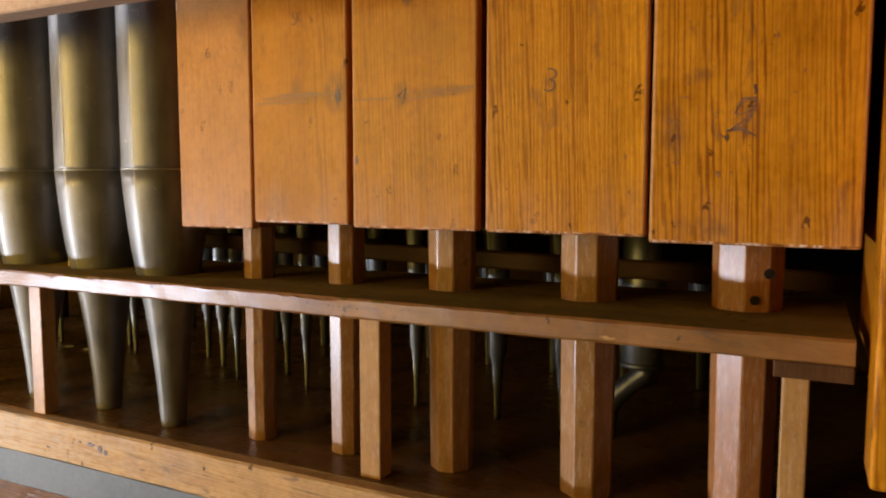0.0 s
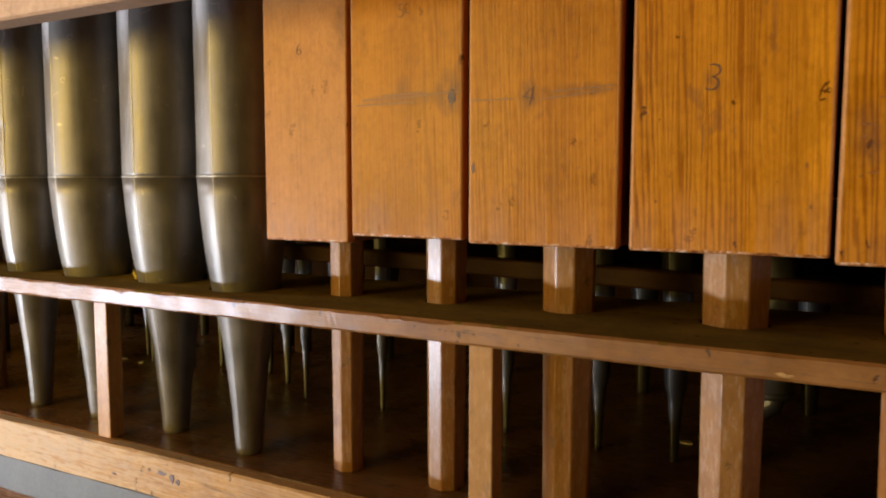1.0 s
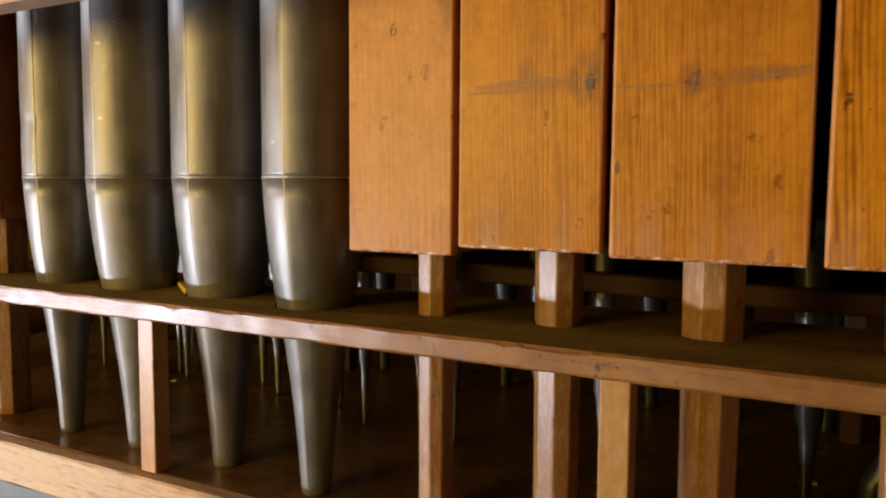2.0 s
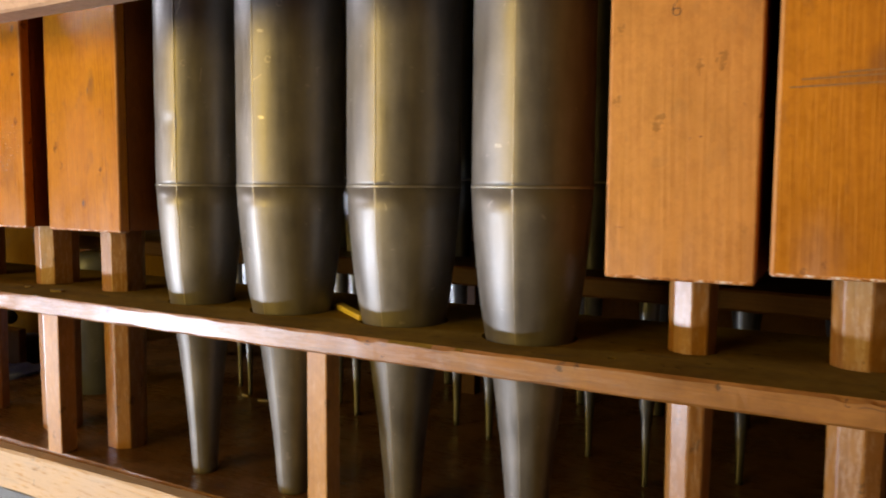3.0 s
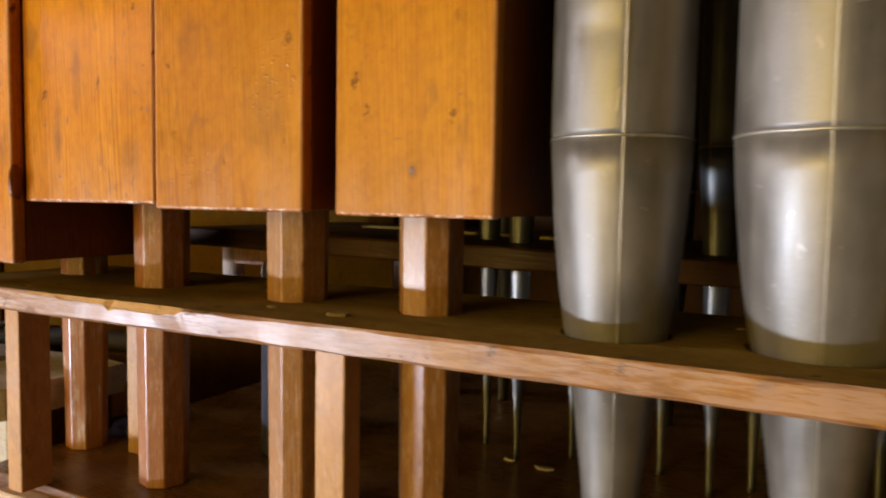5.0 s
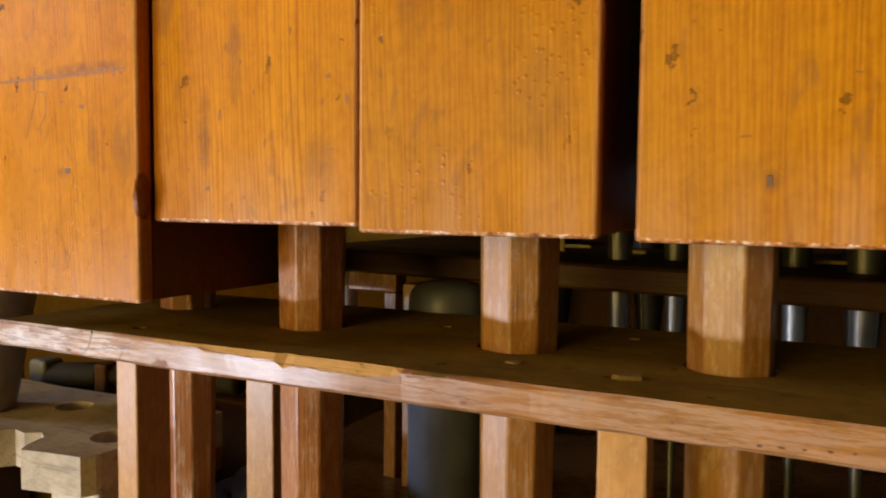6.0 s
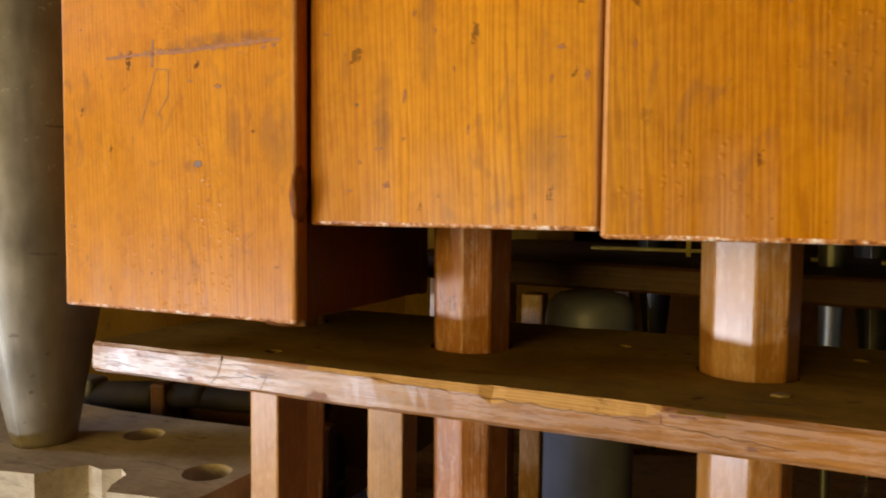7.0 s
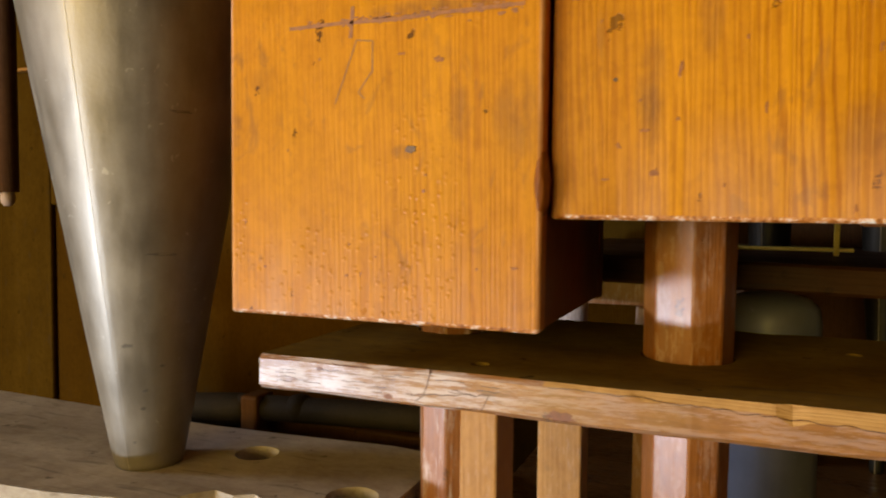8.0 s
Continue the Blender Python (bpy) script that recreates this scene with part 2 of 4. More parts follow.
SOLDER = metal("solder", (0.28, 0.25, 0.20), (0.52, 0.48, 0.41), 0.40)
# pipe metal darkened to stand for the shade deep in the case
FAR_METAL = metal("dimmed_far_metal", (0.035, 0.033, 0.028), (0.075, 0.070, 0.060), 0.45)
GREY_PAINT = plain("grey_paint", (0.085, 0.09, 0.095), (0.135, 0.14, 0.145), 0.55)
PENCIL = plain("pencil", (0.07, 0.035, 0.020), (0.17, 0.075, 0.030), 0.6, 300)
INK = plain("dark_stain", (0.055, 0.026, 0.018), (0.16, 0.066, 0.030), 0.4, 160)
BRUISE = plain("purple_brown_bruise", (0.20, 0.062, 0.016), (0.40, 0.135, 0.020), 0.5, 700)
FAINT = plain("faint_pencil", (0.20, 0.085, 0.026), (0.34, 0.140, 0.030), 0.5, 400)
RED_MARK = plain("purple_brown_crayon", (0.22, 0.085, 0.040), (0.40, 0.150, 0.035), 0.6, 300)
def worn_edge(name):
    """The rubbed arris of a varnished board: bare pale wood, dark grime and left-over varnish in turns."""
    m, n, l, b = material(name)
    vec = coords(n, l, (1, 1, 1))
    coarse, fine = noise_tex(n, l, vec, 90, 5, 0.7), noise_tex(n, l, vec, 520, 4, 0.7)
    f = mix(n, l, 0.5, coarse, fine)
    l.new(ramp(n, l, f, [(0.40, (0.13, 0.035, 0.006)), (0.475, (0.42, 0.140, 0.012)), (0.53, (0.60, 0.260, 0.070)), (0.585, (0.82, 0.70, 0.60))]), b.inputs["Base Color"])
    b.inputs["Roughness"].default_value = 0.45
    bump(n, l, b, f, 0.8, 0.0010)
    return m


WORN_EDGE = worn_edge("worn_pine_edge")
RUBBED_EDGE = wood("rubbed_pine_edge", (0.36, 0.110, 0.008), (0.70, 0.340, 0.110), gloss=0.4, coat=0.1, dents=0.9, lines=0.2)
BLUE = plain("blue_cloth", (0.09, 0.12, 0.32), (0.17, 0.22, 0.52), 0.9, 60)
PALE_FOOT = wood("pale_scraped_wood", (0.40, 0.25, 0.17), (0.66, 0.52, 0.42), gloss=0.5, coat=0.0, dents=0.5, lines=0.3)
BLACK = plain("dark_iron", (0.010, 0.0075, 0.004), (0.026, 0.018, 0.010), 0.75, 40, 0.5, 0.2)
YELLOW = plain("yellow_felt_and_light", (0.60, 0.42, 0.05), (0.80, 0.62, 0.10), 0.7, 60)
PAPER = plain("paper_scrap", (0.55, 0.46, 0.28), (0.72, 0.62, 0.40), 0.8, 60)
DUST = plain("dust_clump", (0.15, 0.10, 0.035), (0.26, 0.18, 0.06), 0.95, 120)
PLASTER = plain("plaster", (0.50, 0.37, 0.20), (0.60, 0.46, 0.27), 0.9, 3)
STONE_FLOOR = plain("stone_floor", (0.09, 0.070, 0.045), (0.15, 0.115, 0.075), 0.7, 4)
CEILING = plain("ceiling_wood", (0.12, 0.075, 0.035), (0.19, 0.12, 0.06), 0.7, 5)


def smudged(ob, spots):
    """Gives a board its own varnish with soft rubbed smudges at (x, z, half width, half height, amount)."""
    m = ob.data.materials[0].copy()
    ob.data.materials[0] = m
    n, l = m.node_tree.nodes, m.node_tree.links
    b = n["Principled BSDF"]
    tc, sep = n.new("ShaderNodeTexCoord"), n.new("ShaderNodeSeparateXYZ")
    l.new(tc.outputs["Object"], sep.inputs[0])
    rub = noise_tex(n, l, coords(n, l, (1, 1, 0.35)), 130, 6, 0.68)
    total = 0.0
    for x, z, rx, rz, amount in spots:
        u = math_node(n, l, "POWER", math_node(n, l, "ABSOLUTE", math_node(n, l, "DIVIDE", math_node(n, l, "SUBTRACT", sep.outputs["X"], x), rx)), 2.0)
        v = math_node(n, l, "POWER", math_node(n, l, "ABSOLUTE", math_node(n, l, "DIVIDE", math_node(n, l, "SUBTRACT", sep.outputs["Z"], z), rz)), 2.0)
        spot = math_node(n, l, "MAXIMUM", math_node(n, l, "SUBTRACT", 1.0, math_node(n, l, "ADD", u, v)), 0.0)
        total = math_node(n, l, "MAXIMUM", total, math_node(n, l, "MULTIPLY", spot, amount))
    worn = math_node(n, l, "MULTIPLY", total, math_node(n, l, "MAXIMUM", math_node(n, l, "MULTIPLY_ADD", rub, 4.2, -1.35), 0.0))
    worn = math_node(n, l, "MINIMUM", worn, 0.85)
    old = b.inputs["Base Color"].links[0].from_socket
    l.new(mix(n, l, worn, old, (0.15, 0.060, 0.028)), b.inputs["Base Color"])


PURPLE = plain("purple_brown_pencil", (0.15, 0.065, 0.045), (0.27, 0.110, 0.050), 0.6, 300)


def scraped(mat, x_from, x_to, colour, amount, reach=0.20, grain=(0.10, 1, 1)):
    """Adds bare scraped patches to a material along a stretch of x."""
    n, l = mat.node_tree.nodes, mat.node_tree.links
    b = n["Principled BSDF"]
    old = b.inputs["Base Color"].links[0].from_socket
    tc, sep = n.new("ShaderNodeTexCoord"), n.new("ShaderNodeSeparateXYZ")
    l.new(tc.outputs["Object"], sep.inputs[0])
    span = n.new("ShaderNodeMapRange")
    span.interpolation_type = "SMOOTHSTEP"
    span.inputs[1].default_value, span.inputs[2].default_value = x_from, x_to
    span.inputs[3].default_value, span.inputs[4].default_value = 1.0, 0.0
    l.new(sep.outputs["X"], span.inputs[0])
    patch = noise_tex(n, l, coords(n, l, grain), 300, 8, 0.80, 0.10)
    f = math_node(n, l, "ADD", patch, math_node(n, l, "MULTIPLY", span.outputs[0], reach))
    f = math_node(n, l, "MULTIPLY", math_node(n, l, "SUBTRACT", f, 0.57), 6.0)
    f = math_node(n, l, "MULTIPLY", math_node(n, l, "MINIMUM", math_node(n, l, "MAXIMUM", f, 0.0), amount), span.outputs[0])
    l.new(mix(n, l, f, old, colour), b.inputs["Base Color"])


PANEL.node_tree.nodes["Principled BSDF"].inputs["Specular IOR Level"].default_value = 0.0
CASE.node_tree.nodes["Principled BSDF"].inputs["Specular IOR Level"].default_value = 0.1
scraped(BOARD, -0.85, -0.35, (0.50, 0.34, 0.27), 0.34, 0.10)
# bass end: bare scraped wood plus some window sheen put into the pale colour
scraped(BOARD, -1.46, -1.37, (0.68, 0.63, 0.64), 0.52, 0.12)
scraped(BEAM, -1.0, -0.3, (0.66, 0.52, 0.38), 0.6)
scraped(FOOT, 8.0, 9.0, (0.64, 0.46, 0.34), 0.26, 0.05, (1, 1, 0.2))
scraped(FOOT_WORN, 8.0, 9.0, (0.70, 0.60, 0.54), 0.55, 0.04, (0.5, 0.5, 0.07))
scraped(FOOT_RED, 8.0, 9.0, (0.62, 0.43, 0.33), 0.26, 0.05, (1, 1, 0.2))
scraped(POST, 8.0, 9.0, (0.66, 0.48, 0.34), 0.25, 0.02, (1, 1, 0.2))


# ---- mesh helpers ----
def finish(bm, name, mat, parent=None, label="", smooth=False):
    me = bpy.data.meshes.new(name)
    bm.to_mesh(me)
    bm.free()
    me.materials.append(mat)
    if smooth:
        me.shade_smooth()
    ob = new(name, me)
    if parent is not None:
        ob.parent = parent
    if label:
        ob["label"] = label
    return ob


def part(name, bm, mat, parent, label="", smooth=False):
    return finish(bm, name, mat, parent, label, smooth)


def thing(name, place, label, category, group="", turn=0.0, kind=""):
    ob = new(name)
    ob.matrix_basis = pose(*place, 0, 0, turn)
    ob.empty_display_size = 0.05
    return tagged(ob, label, category, group, kind)


def box(x0, x1, y0, y1, z0, z1, bevel=0.0012, segments=2, bm=None):
    b = bmesh.new()
    bmesh.ops.create_cube(b, size=1.0)
    for v in b.verts:
        v.co = Vector((x0 + (v.co.x + 0.5) * (x1 - x0), y0 + (v.co.y + 0.5) * (y1 - y0), z0 + (v.co.z + 0.5) * (z1 - z0)))
    if bevel:
        bmesh.ops.bevel(b, geom=b.edges[:], offset=bevel, segments=segments, affect="EDGES", profile=0.5)
    if bm is None:
        return b
    me = bpy.data.meshes.new("tmp")
    b.to_mesh(me)
    b.free()
    bm.from_mesh(me)
    bpy.data.meshes.remove(me)
    return bm


def revolve(profile, seg=56, cap=True):
    """A solid of revolution about z from (radius, height) pairs, from the bottom up."""
    bm = bmesh.new()
    rings = []
    for r, z in profile:
        rings.append([bm.verts.new((r * math.cos(2 * math.pi * i / seg), r * math.sin(2 * math.pi * i / seg), z)) for i in range(seg)])
    for a, b in zip(rings, rings[1:]):
        for i in range(seg):
            bm.faces.new((a[i], a[(i + 1) % seg], b[(i + 1) % seg], b[i]))
    if cap:
        bm.faces.new(rings[0][::-1])
        bm.faces.new(rings[-1])
    return bm


def octagon(size, z0, z1, cut=0.27, top=1.0, bevel=0.0008):
    """An eight-sided peg: a square of that size with its corners planed off."""
    bm = bmesh.new()
    h, c = size / 2, size * cut
    loop = [(h, -h + c), (h, h - c), (h - c, h), (-h + c, h), (-h, h - c), (-h, -h + c), (-h + c, -h), (h - c, -h)]
    lo = [bm.verts.new((x * top, y * top, z0)) for x, y in loop]
    hi = [bm.verts.new((x, y, z1)) for x, y in loop]
    for i in range(8):
        bm.faces.new((lo[i], lo[(i + 1) % 8], hi[(i + 1) % 8], hi[i]))
    bm.faces.new(lo[::-1])
    bm.faces.new(hi)
    bmesh.ops.bevel(bm, geom=bm.edges[:], offset=bevel, segments=1, affect="EDGES")
    return bm


def blob(rx, ry, n=14, thick=0.0004, rough=0.35):
    """A small flat scrap or stain with an uneven outline, lying in x and y."""
    bm = bmesh.new()
    ring = []
    for i in range(n):
        a, k = 2 * math.pi * i / n, 1 + random.uniform(-rough, rough)
        ring.append((rx * k * math.cos(a), ry * k * math.sin(a)))
    lo = [bm.verts.new((x, y, 0)) for x, y in ring]
    hi = [bm.verts.new((x * 0.9, y * 0.9, thick)) for x, y in ring]
    for i in range(n):
        bm.faces.new((lo[i], lo[(i + 1) % n], hi[(i + 1) % n], hi[i]))
    bm.faces.new(lo[::-1])
    bm.faces.new(hi)
    return bm


def upright(bm):
    """Turns a flat mesh so that it lies on a front face, facing -y."""
    bmesh.ops.rotate(bm, cent=(0, 0, 0), matrix=Matrix.Rotation(radians(90), 3, "X"), verts=bm.verts[:])
    return bm


def stroke(points, width=0.0009, thick=0.00015):
    """A thin pencil line on a front face through (x, z) points."""
    bm = bmesh.new()
    for (xa, za), (xb, zb) in zip(points, points[1:]):
        d = Vector((xb - xa, zb - za))
        if d.length < 1e-6:
            continue
        d.normalize()
        nx, nz = -d.y * width / 2, d.x * width / 2
        q = [(xa + nx, za + nz), (xa - nx, za - nz), (xb - nx, zb - nz), (xb + nx, zb + nz)]
        f = [bm.verts.new((x, -thick, z)) for x, z in q]
        bm.faces.new(f)
        g = [bm.verts.new((x, 0.0005, z)) for x, z in q]
        for i in range(4):
            bm.faces.new((f[i], g[i], g[(i + 1) % 4], f[(i + 1) % 4]))
    bmesh.ops.recalc_face_normals(bm, faces=bm.faces[:])
    return bm


def pencil_text(parent, text, x, z, size, tilt=0.0, mat=None):
    """Handwritten number in pencil, in the built-in font, on the front at (x, z)."""
    cu = bpy.data.curves.new("pencil_number", "FONT")
    cu.body, cu.size, cu.extrude, cu.align_x = text, size, 0.0002, "CENTER"
    cu.offset = -size * 0.028
    cu.materials.append(mat or PENCIL)
    tmp = new("tmp_text", cu)
    me = bpy.data.meshes.new_from_object(tmp.evaluated_get(bpy.context.evaluated_depsgraph_get()))
    bpy.data.objects.remove(tmp)
    ob = new("pencil_number", me)
    ob.parent = parent
    ob.matrix_basis = pose(x, -0.0001, z, 90, 0, 0) @ pose(0, 0, 0, 0, 0, tilt)
    return ob


def cut_holes(ob, holes, z0, z1):
    """Cuts round holes (x, y, radius) right through a mesh object."""
    cutters = []
    for x, y, r in holes:
        bm = revolve([(r, z0), (r, z1)], 32)
        bmesh.ops.translate(bm, verts=bm.verts[:], vec=(x, y, 0))
        c = finish(bm, "cutter", GREY_PAINT)
        if ob.parent is not None:
            c.matrix_basis = ob.parent.matrix_basis
        k = ob.modifiers.new("hole", "BOOLEAN")
        k.operation, k.object, k.solver = "DIFFERENCE", c, "EXACT"
        cutters.append(c)
    bpy.context.view_layer.update()
    me = bpy.data.meshes.new_from_object(ob.evaluated_get(bpy.context.evaluated_depsgraph_get()))
    ob.modifiers.clear()
    ob.data = me
    for c in cutters:
        bpy.data.objects.remove(c)


# ---- sizes of the organ ----
CHEST_TOP, BEAM_TOP = 1.264, 1.2632
BOARD_LOW, BOARD_TOP, BOARD_FRONT, BOARD_BACK = 1.415, 1.432, 0.460, 0.640
PIPE_TOP = 2.35

# ---- unseen room, added round it to bounce light and hold the lamps ----
X0, X1, Y0, Y1, Z0, Z1 = -6.5, 0.9, -6.0, 1.5, -2.5, 4.5


def setting(name, bm, mat, label, category):
    return tagged(finish(bm, name, mat), label, category, kind="structure")


setting("floor", box(X0 - 0.2, X1 + 0.2, Y0 - 0.2, Y1 + 0.2, Z0 - 0.2, Z0, 0), STONE_FLOOR, "unseen dark floor, added to close the room below", "floor")
setting("ceiling", box(X0 - 0.2, X1 + 0.2, Y0 - 0.2, Y1 + 0.2, Z1, Z1 + 0.2, 0), CEILING, "unseen dark wooden ceiling, added to close the room", "ceiling")


def window_wall(name, along, at, lo, hi, openings, mat, label):
    """A thick wall along x or y, storey by storey, with an opening (from, to, sill, head) in each."""
    bm = bmesh.new()

    def block(p, q, z0, z1):
        if along == "y":
            box(at - 0.2, at, p, q, z0, z1, 0, bm=bm)
        else:
            box(p, q, at - 0.2, at, z0, z1, 0, bm=bm)

    low = Z0
    for p, q, z0, z1 in openings:
        block(lo, hi, low, z0)
        block(lo, p, z0, z1)
        block(q, hi, z0, z1)
        low = z1
    block(lo, hi, low, Z1)
    return setting(name, bm, mat, label, "wall")


window_wall("wall_west", "y", X0, Y0, Y1, [(-1.80, -0.60, 2.70, 3.70)], PLASTER, "unseen cream plastered wall, added to bounce light, with a high opening")
window_wall("wall_south", "x", Y0, X0, X1, [(-5.92, -1.28, 0.98, 3.42)], CEILING, "unseen dark wooden wall, added with a wide opening for the amber lamp")
setting("wall_east", box(X1, X1 + 0.2, Y0, Y1, Z0, Z1, 0), CASE, "unseen very dark wooden wall, added beside the organ", "wall")
setting("wall_north", box(X0, X1, Y1, Y1 + 0.2, Z0, Z1, 0), PANEL, "unseen dark brown wooden wall, added behind the organ", "wall")

setting("wall_partition", box(-0.95, X1, -1.32, -1.20, Z0, Z1, 0), CASE, "unseen dark wooden partition, added across from the organ", "wall")

# unseen low side wall, added only to give the cool lamp a small opening
bm = bmesh.new()
for y0, y1, z0, z1 in ((-3.4, 0.15, Z0, 0.60), (-3.4, -2.06, 0.60, 1.10), (-0.84, 0.15, 0.60, 1.10), (-3.4, 0.15, 1.10, 1.20)):
    box(-3.06, -2.94, y0, y1, z0, z1, 0, bm=bm)
setting("wall_gallery", bm, CASE, "unseen low dark side wall, added to hold the cool lamp in an opening", "wall")

# panelling at the bass end
panel_wall = thing("wall_panelling", (0, 1.00, 0), "dark yellow-brown panelled wooden organ case behind the pipes", "panelling", kind="structure")
part("panel", box(-2.76, -1.40, 0.0105, 0.048, 0.9, 2.40, 0.002), PANEL_DARK, panel_wall, "darker red-brown recessed panel")
for x0, x1 in ((-2.76, -2.331), (-1.62, -1.40)):
    part("stile", box(x0, x1, 0.0, 0.010, 0.9, 2.40, 0.003), PANEL, panel_wall)
for z0, z1 in ((0.9, 1.16), (1.505, 1.712), (2.25, 2.40)):
    part("panel_rail", box(-2.3308, -1.6202, 0.001, 0.010, z0, z1, 0.003), PANEL, panel_wall)
# highlight along the upper panel's edge, put in as a thin pale strip
part("ledge", box(-2.50, -1.62, -0.012, 0.0005, 1.7125, 1.7175, 0.001), POST, panel_wall, "thin pale strip for the highlight on the panel edge")
setting("case_side", box(-2.80, -2.76, 0.40, 1.18, Z0, 2.40, 0.002), PANEL, "dark brown wooden side of the organ case", "case side")

# ---- wind chest ----
chest = thing("wind_chest", (0, 0, 0), "dark varnished wind chest with pale front beam and grey rail", "wind chest")
part("chest_top", box(-1.512, 0.30, 0.4886, 1.12, CHEST_TOP - 0.03, CHEST_TOP), CHEST, chest, "dark glossy dusty wooden chest top")


def worn_bar(x0, x1, y0, y1, z0, z1, amp, step=0.02, bevel=0.002, chips=()):
    """A long bar along x with slightly uneven, knocked front edges."""
    bm = bmesh.new()
    nx = max(2, int((x1 - x0) / step))
    rings = []
    for i in range(nx + 1):
        x = x0 + (x1 - x0) * i / nx
        w = [amp * noise.noise(Vector((x * 9, k * 7.3, 0.4))) + 0.6 * amp * noise.noise(Vector((x * 38, k * 3.1, 2.0))) for k in range(4)]
        c = bevel * (1.0 + 0.7 * noise.noise(Vector((x * 25, 9, 0))))
        top = c
        for a0, a1, depth in chips:
            if a0 <= x <= a1:
                top = depth * (0.8 + 0.35 * noise.noise(Vector((x * 60, 1, 5))))
        pts = [(y0 + c + w[0], z0 + 0.4 * w[1]), (y1, z0), (y1, z1), (y0 + max(c, top * 0.6) + w[2], z1 + 0.2 * w[1]), (y0 + w[3], z1 - top), (y0 + w[0], z0 + c)]
        rings.append([bm.verts.new((x, y, z)) for y, z in pts])
    for a, b in zip(rings, rings[1:]):
        for k in range(6):
            bm.faces.new((a[k], b[k], b[(k + 1) % 6], a[(k + 1) % 6]))
    bm.faces.new(rings[0])
    bm.faces.new(rings[-1][::-1])
    bmesh.ops.recalc_face_normals(bm, faces=bm.faces[:])
    return bm


def sagging(bm):
    for v in bm.verts:
        v.co.z += 0.011 * min(0.0, v.co.x + 0.75)
    return bm


part("front_beam", sagging(worn_bar(-1.47, 0.30, 0.474, 0.4882, 1.2190, BEAM_TOP, 0.0010)), BEAM, chest, "pale worn pine beam with knots and cracks")
part("grey_rail", sagging(worn_bar(-1.47, 0.30, 0.478, 0.490, 1.176, 1.2186, 0.0004)), GREY_PAINT, chest, "grey painted rail")
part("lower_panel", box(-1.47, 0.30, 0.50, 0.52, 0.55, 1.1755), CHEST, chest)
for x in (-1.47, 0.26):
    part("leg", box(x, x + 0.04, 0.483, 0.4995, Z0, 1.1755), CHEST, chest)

# ---- rack board ----
FEET = {"w6": (-0.509, 0.539, 0.029), "w5": (-0.408, 0.547, 0.034), "w4": (-0.298, 0.555, 0.040), "w3": (-0.170, 0.556, 0.045), "w2": (-0.048, 0.565, 0.048),
        "v1": (-1.090, 0.542, 0.040), "v3": (-1.204, 0.544, 0.042), "v4": (-1.349, 0.546, 0.041), "v5": (-1.487, 0.574, 0.038)}
METALS = {"A": (-0.9614, 0.5291, 0.0395), "B": (-0.8552, 0.5347, 0.0470), "C": (-0.7400, 0.5388, 0.0468), "D": (-0.6225, 0.5262, 0.0444)}
rack = thing("rack_board", (0, 0, 0), "long worn brown wooden rack board holding the pipe feet", "rack board")
board = part("board", worn_bar(-1.546, 0.022, BOARD_FRONT, BOARD_BACK, BOARD_LOW, BOARD_TOP, 0.0014, 0.006, 0.0018,
                              [(-1.415, -1.36, 0.0025), (-1.36, -1.3115, 0.0045), (-1.3115, -1.3055, 0.0085), (-1.3055, -1.234, 0.0070), (-0.418, -0.410, 0.004), (-0.40, -0.362, 0.004), (-0.73, -0.715, 0.004), (-0.675, -0.655, 0.003), (-1.49, -1.47, 0.003), (-0.98, -0.95, 0.003)]), BOARD, rack)
holes = [(x, y, s * 0.56) for x, y, s in FEET.values()] + [(x, y, r * 0.80) for x, y, r in METALS.values()]
holes += [(-1.438, 0.483, 0.0045), (-0.27, 0.60, 0.004), (-1.15, 0.60, 0.004), (-1.27, 0.585, 0.004), (-0.90, 0.585, 0.003), (-0.55, 0.487, 0.003)]
cut_holes(board, holes, 1.38, 1.46)
board.data.materials.clear()
for m in (BOARD, BOARD_DUSTY_SHADED, SPLIT):
    board.data.materials.append(m)
# upward faces and hole walls get the dusty, shade-darkened colour
for p in board.data.polygons:
    p.material_index = 1 if p.normal.z > 0.85 or (abs(p.normal.z) < 0.5 and 0.468 < p.center.y < 0.636 and -1.54 < p.center.x < 0.016) else 0
    if -1.40 < p.center.x < -1.234 and p.center.y < 0.467 and p.center.z > 1.424 and p.normal.z > 0.1:
        p.material_index = 2

surface = BVHTree.FromPolygons([v.co.copy() for v in board.data.vertices], [tuple(p.vertices) for p in board.data.polygons])


def on_board(bm):
    """Lays a flat mark on the uneven front edge of the rack board."""
    for v in bm.verts:
        hit = surface.ray_cast(Vector((v.co.x, 0.40, v.co.z)), Vector((0, 1, 0)))[0]
        front = BOARD_FRONT if hit is None or hit.y > 0.475 else hit.y
        v.co.y = front - 0.00015 if v.co.y < -0.00001 else front + 0.0008
    return bm


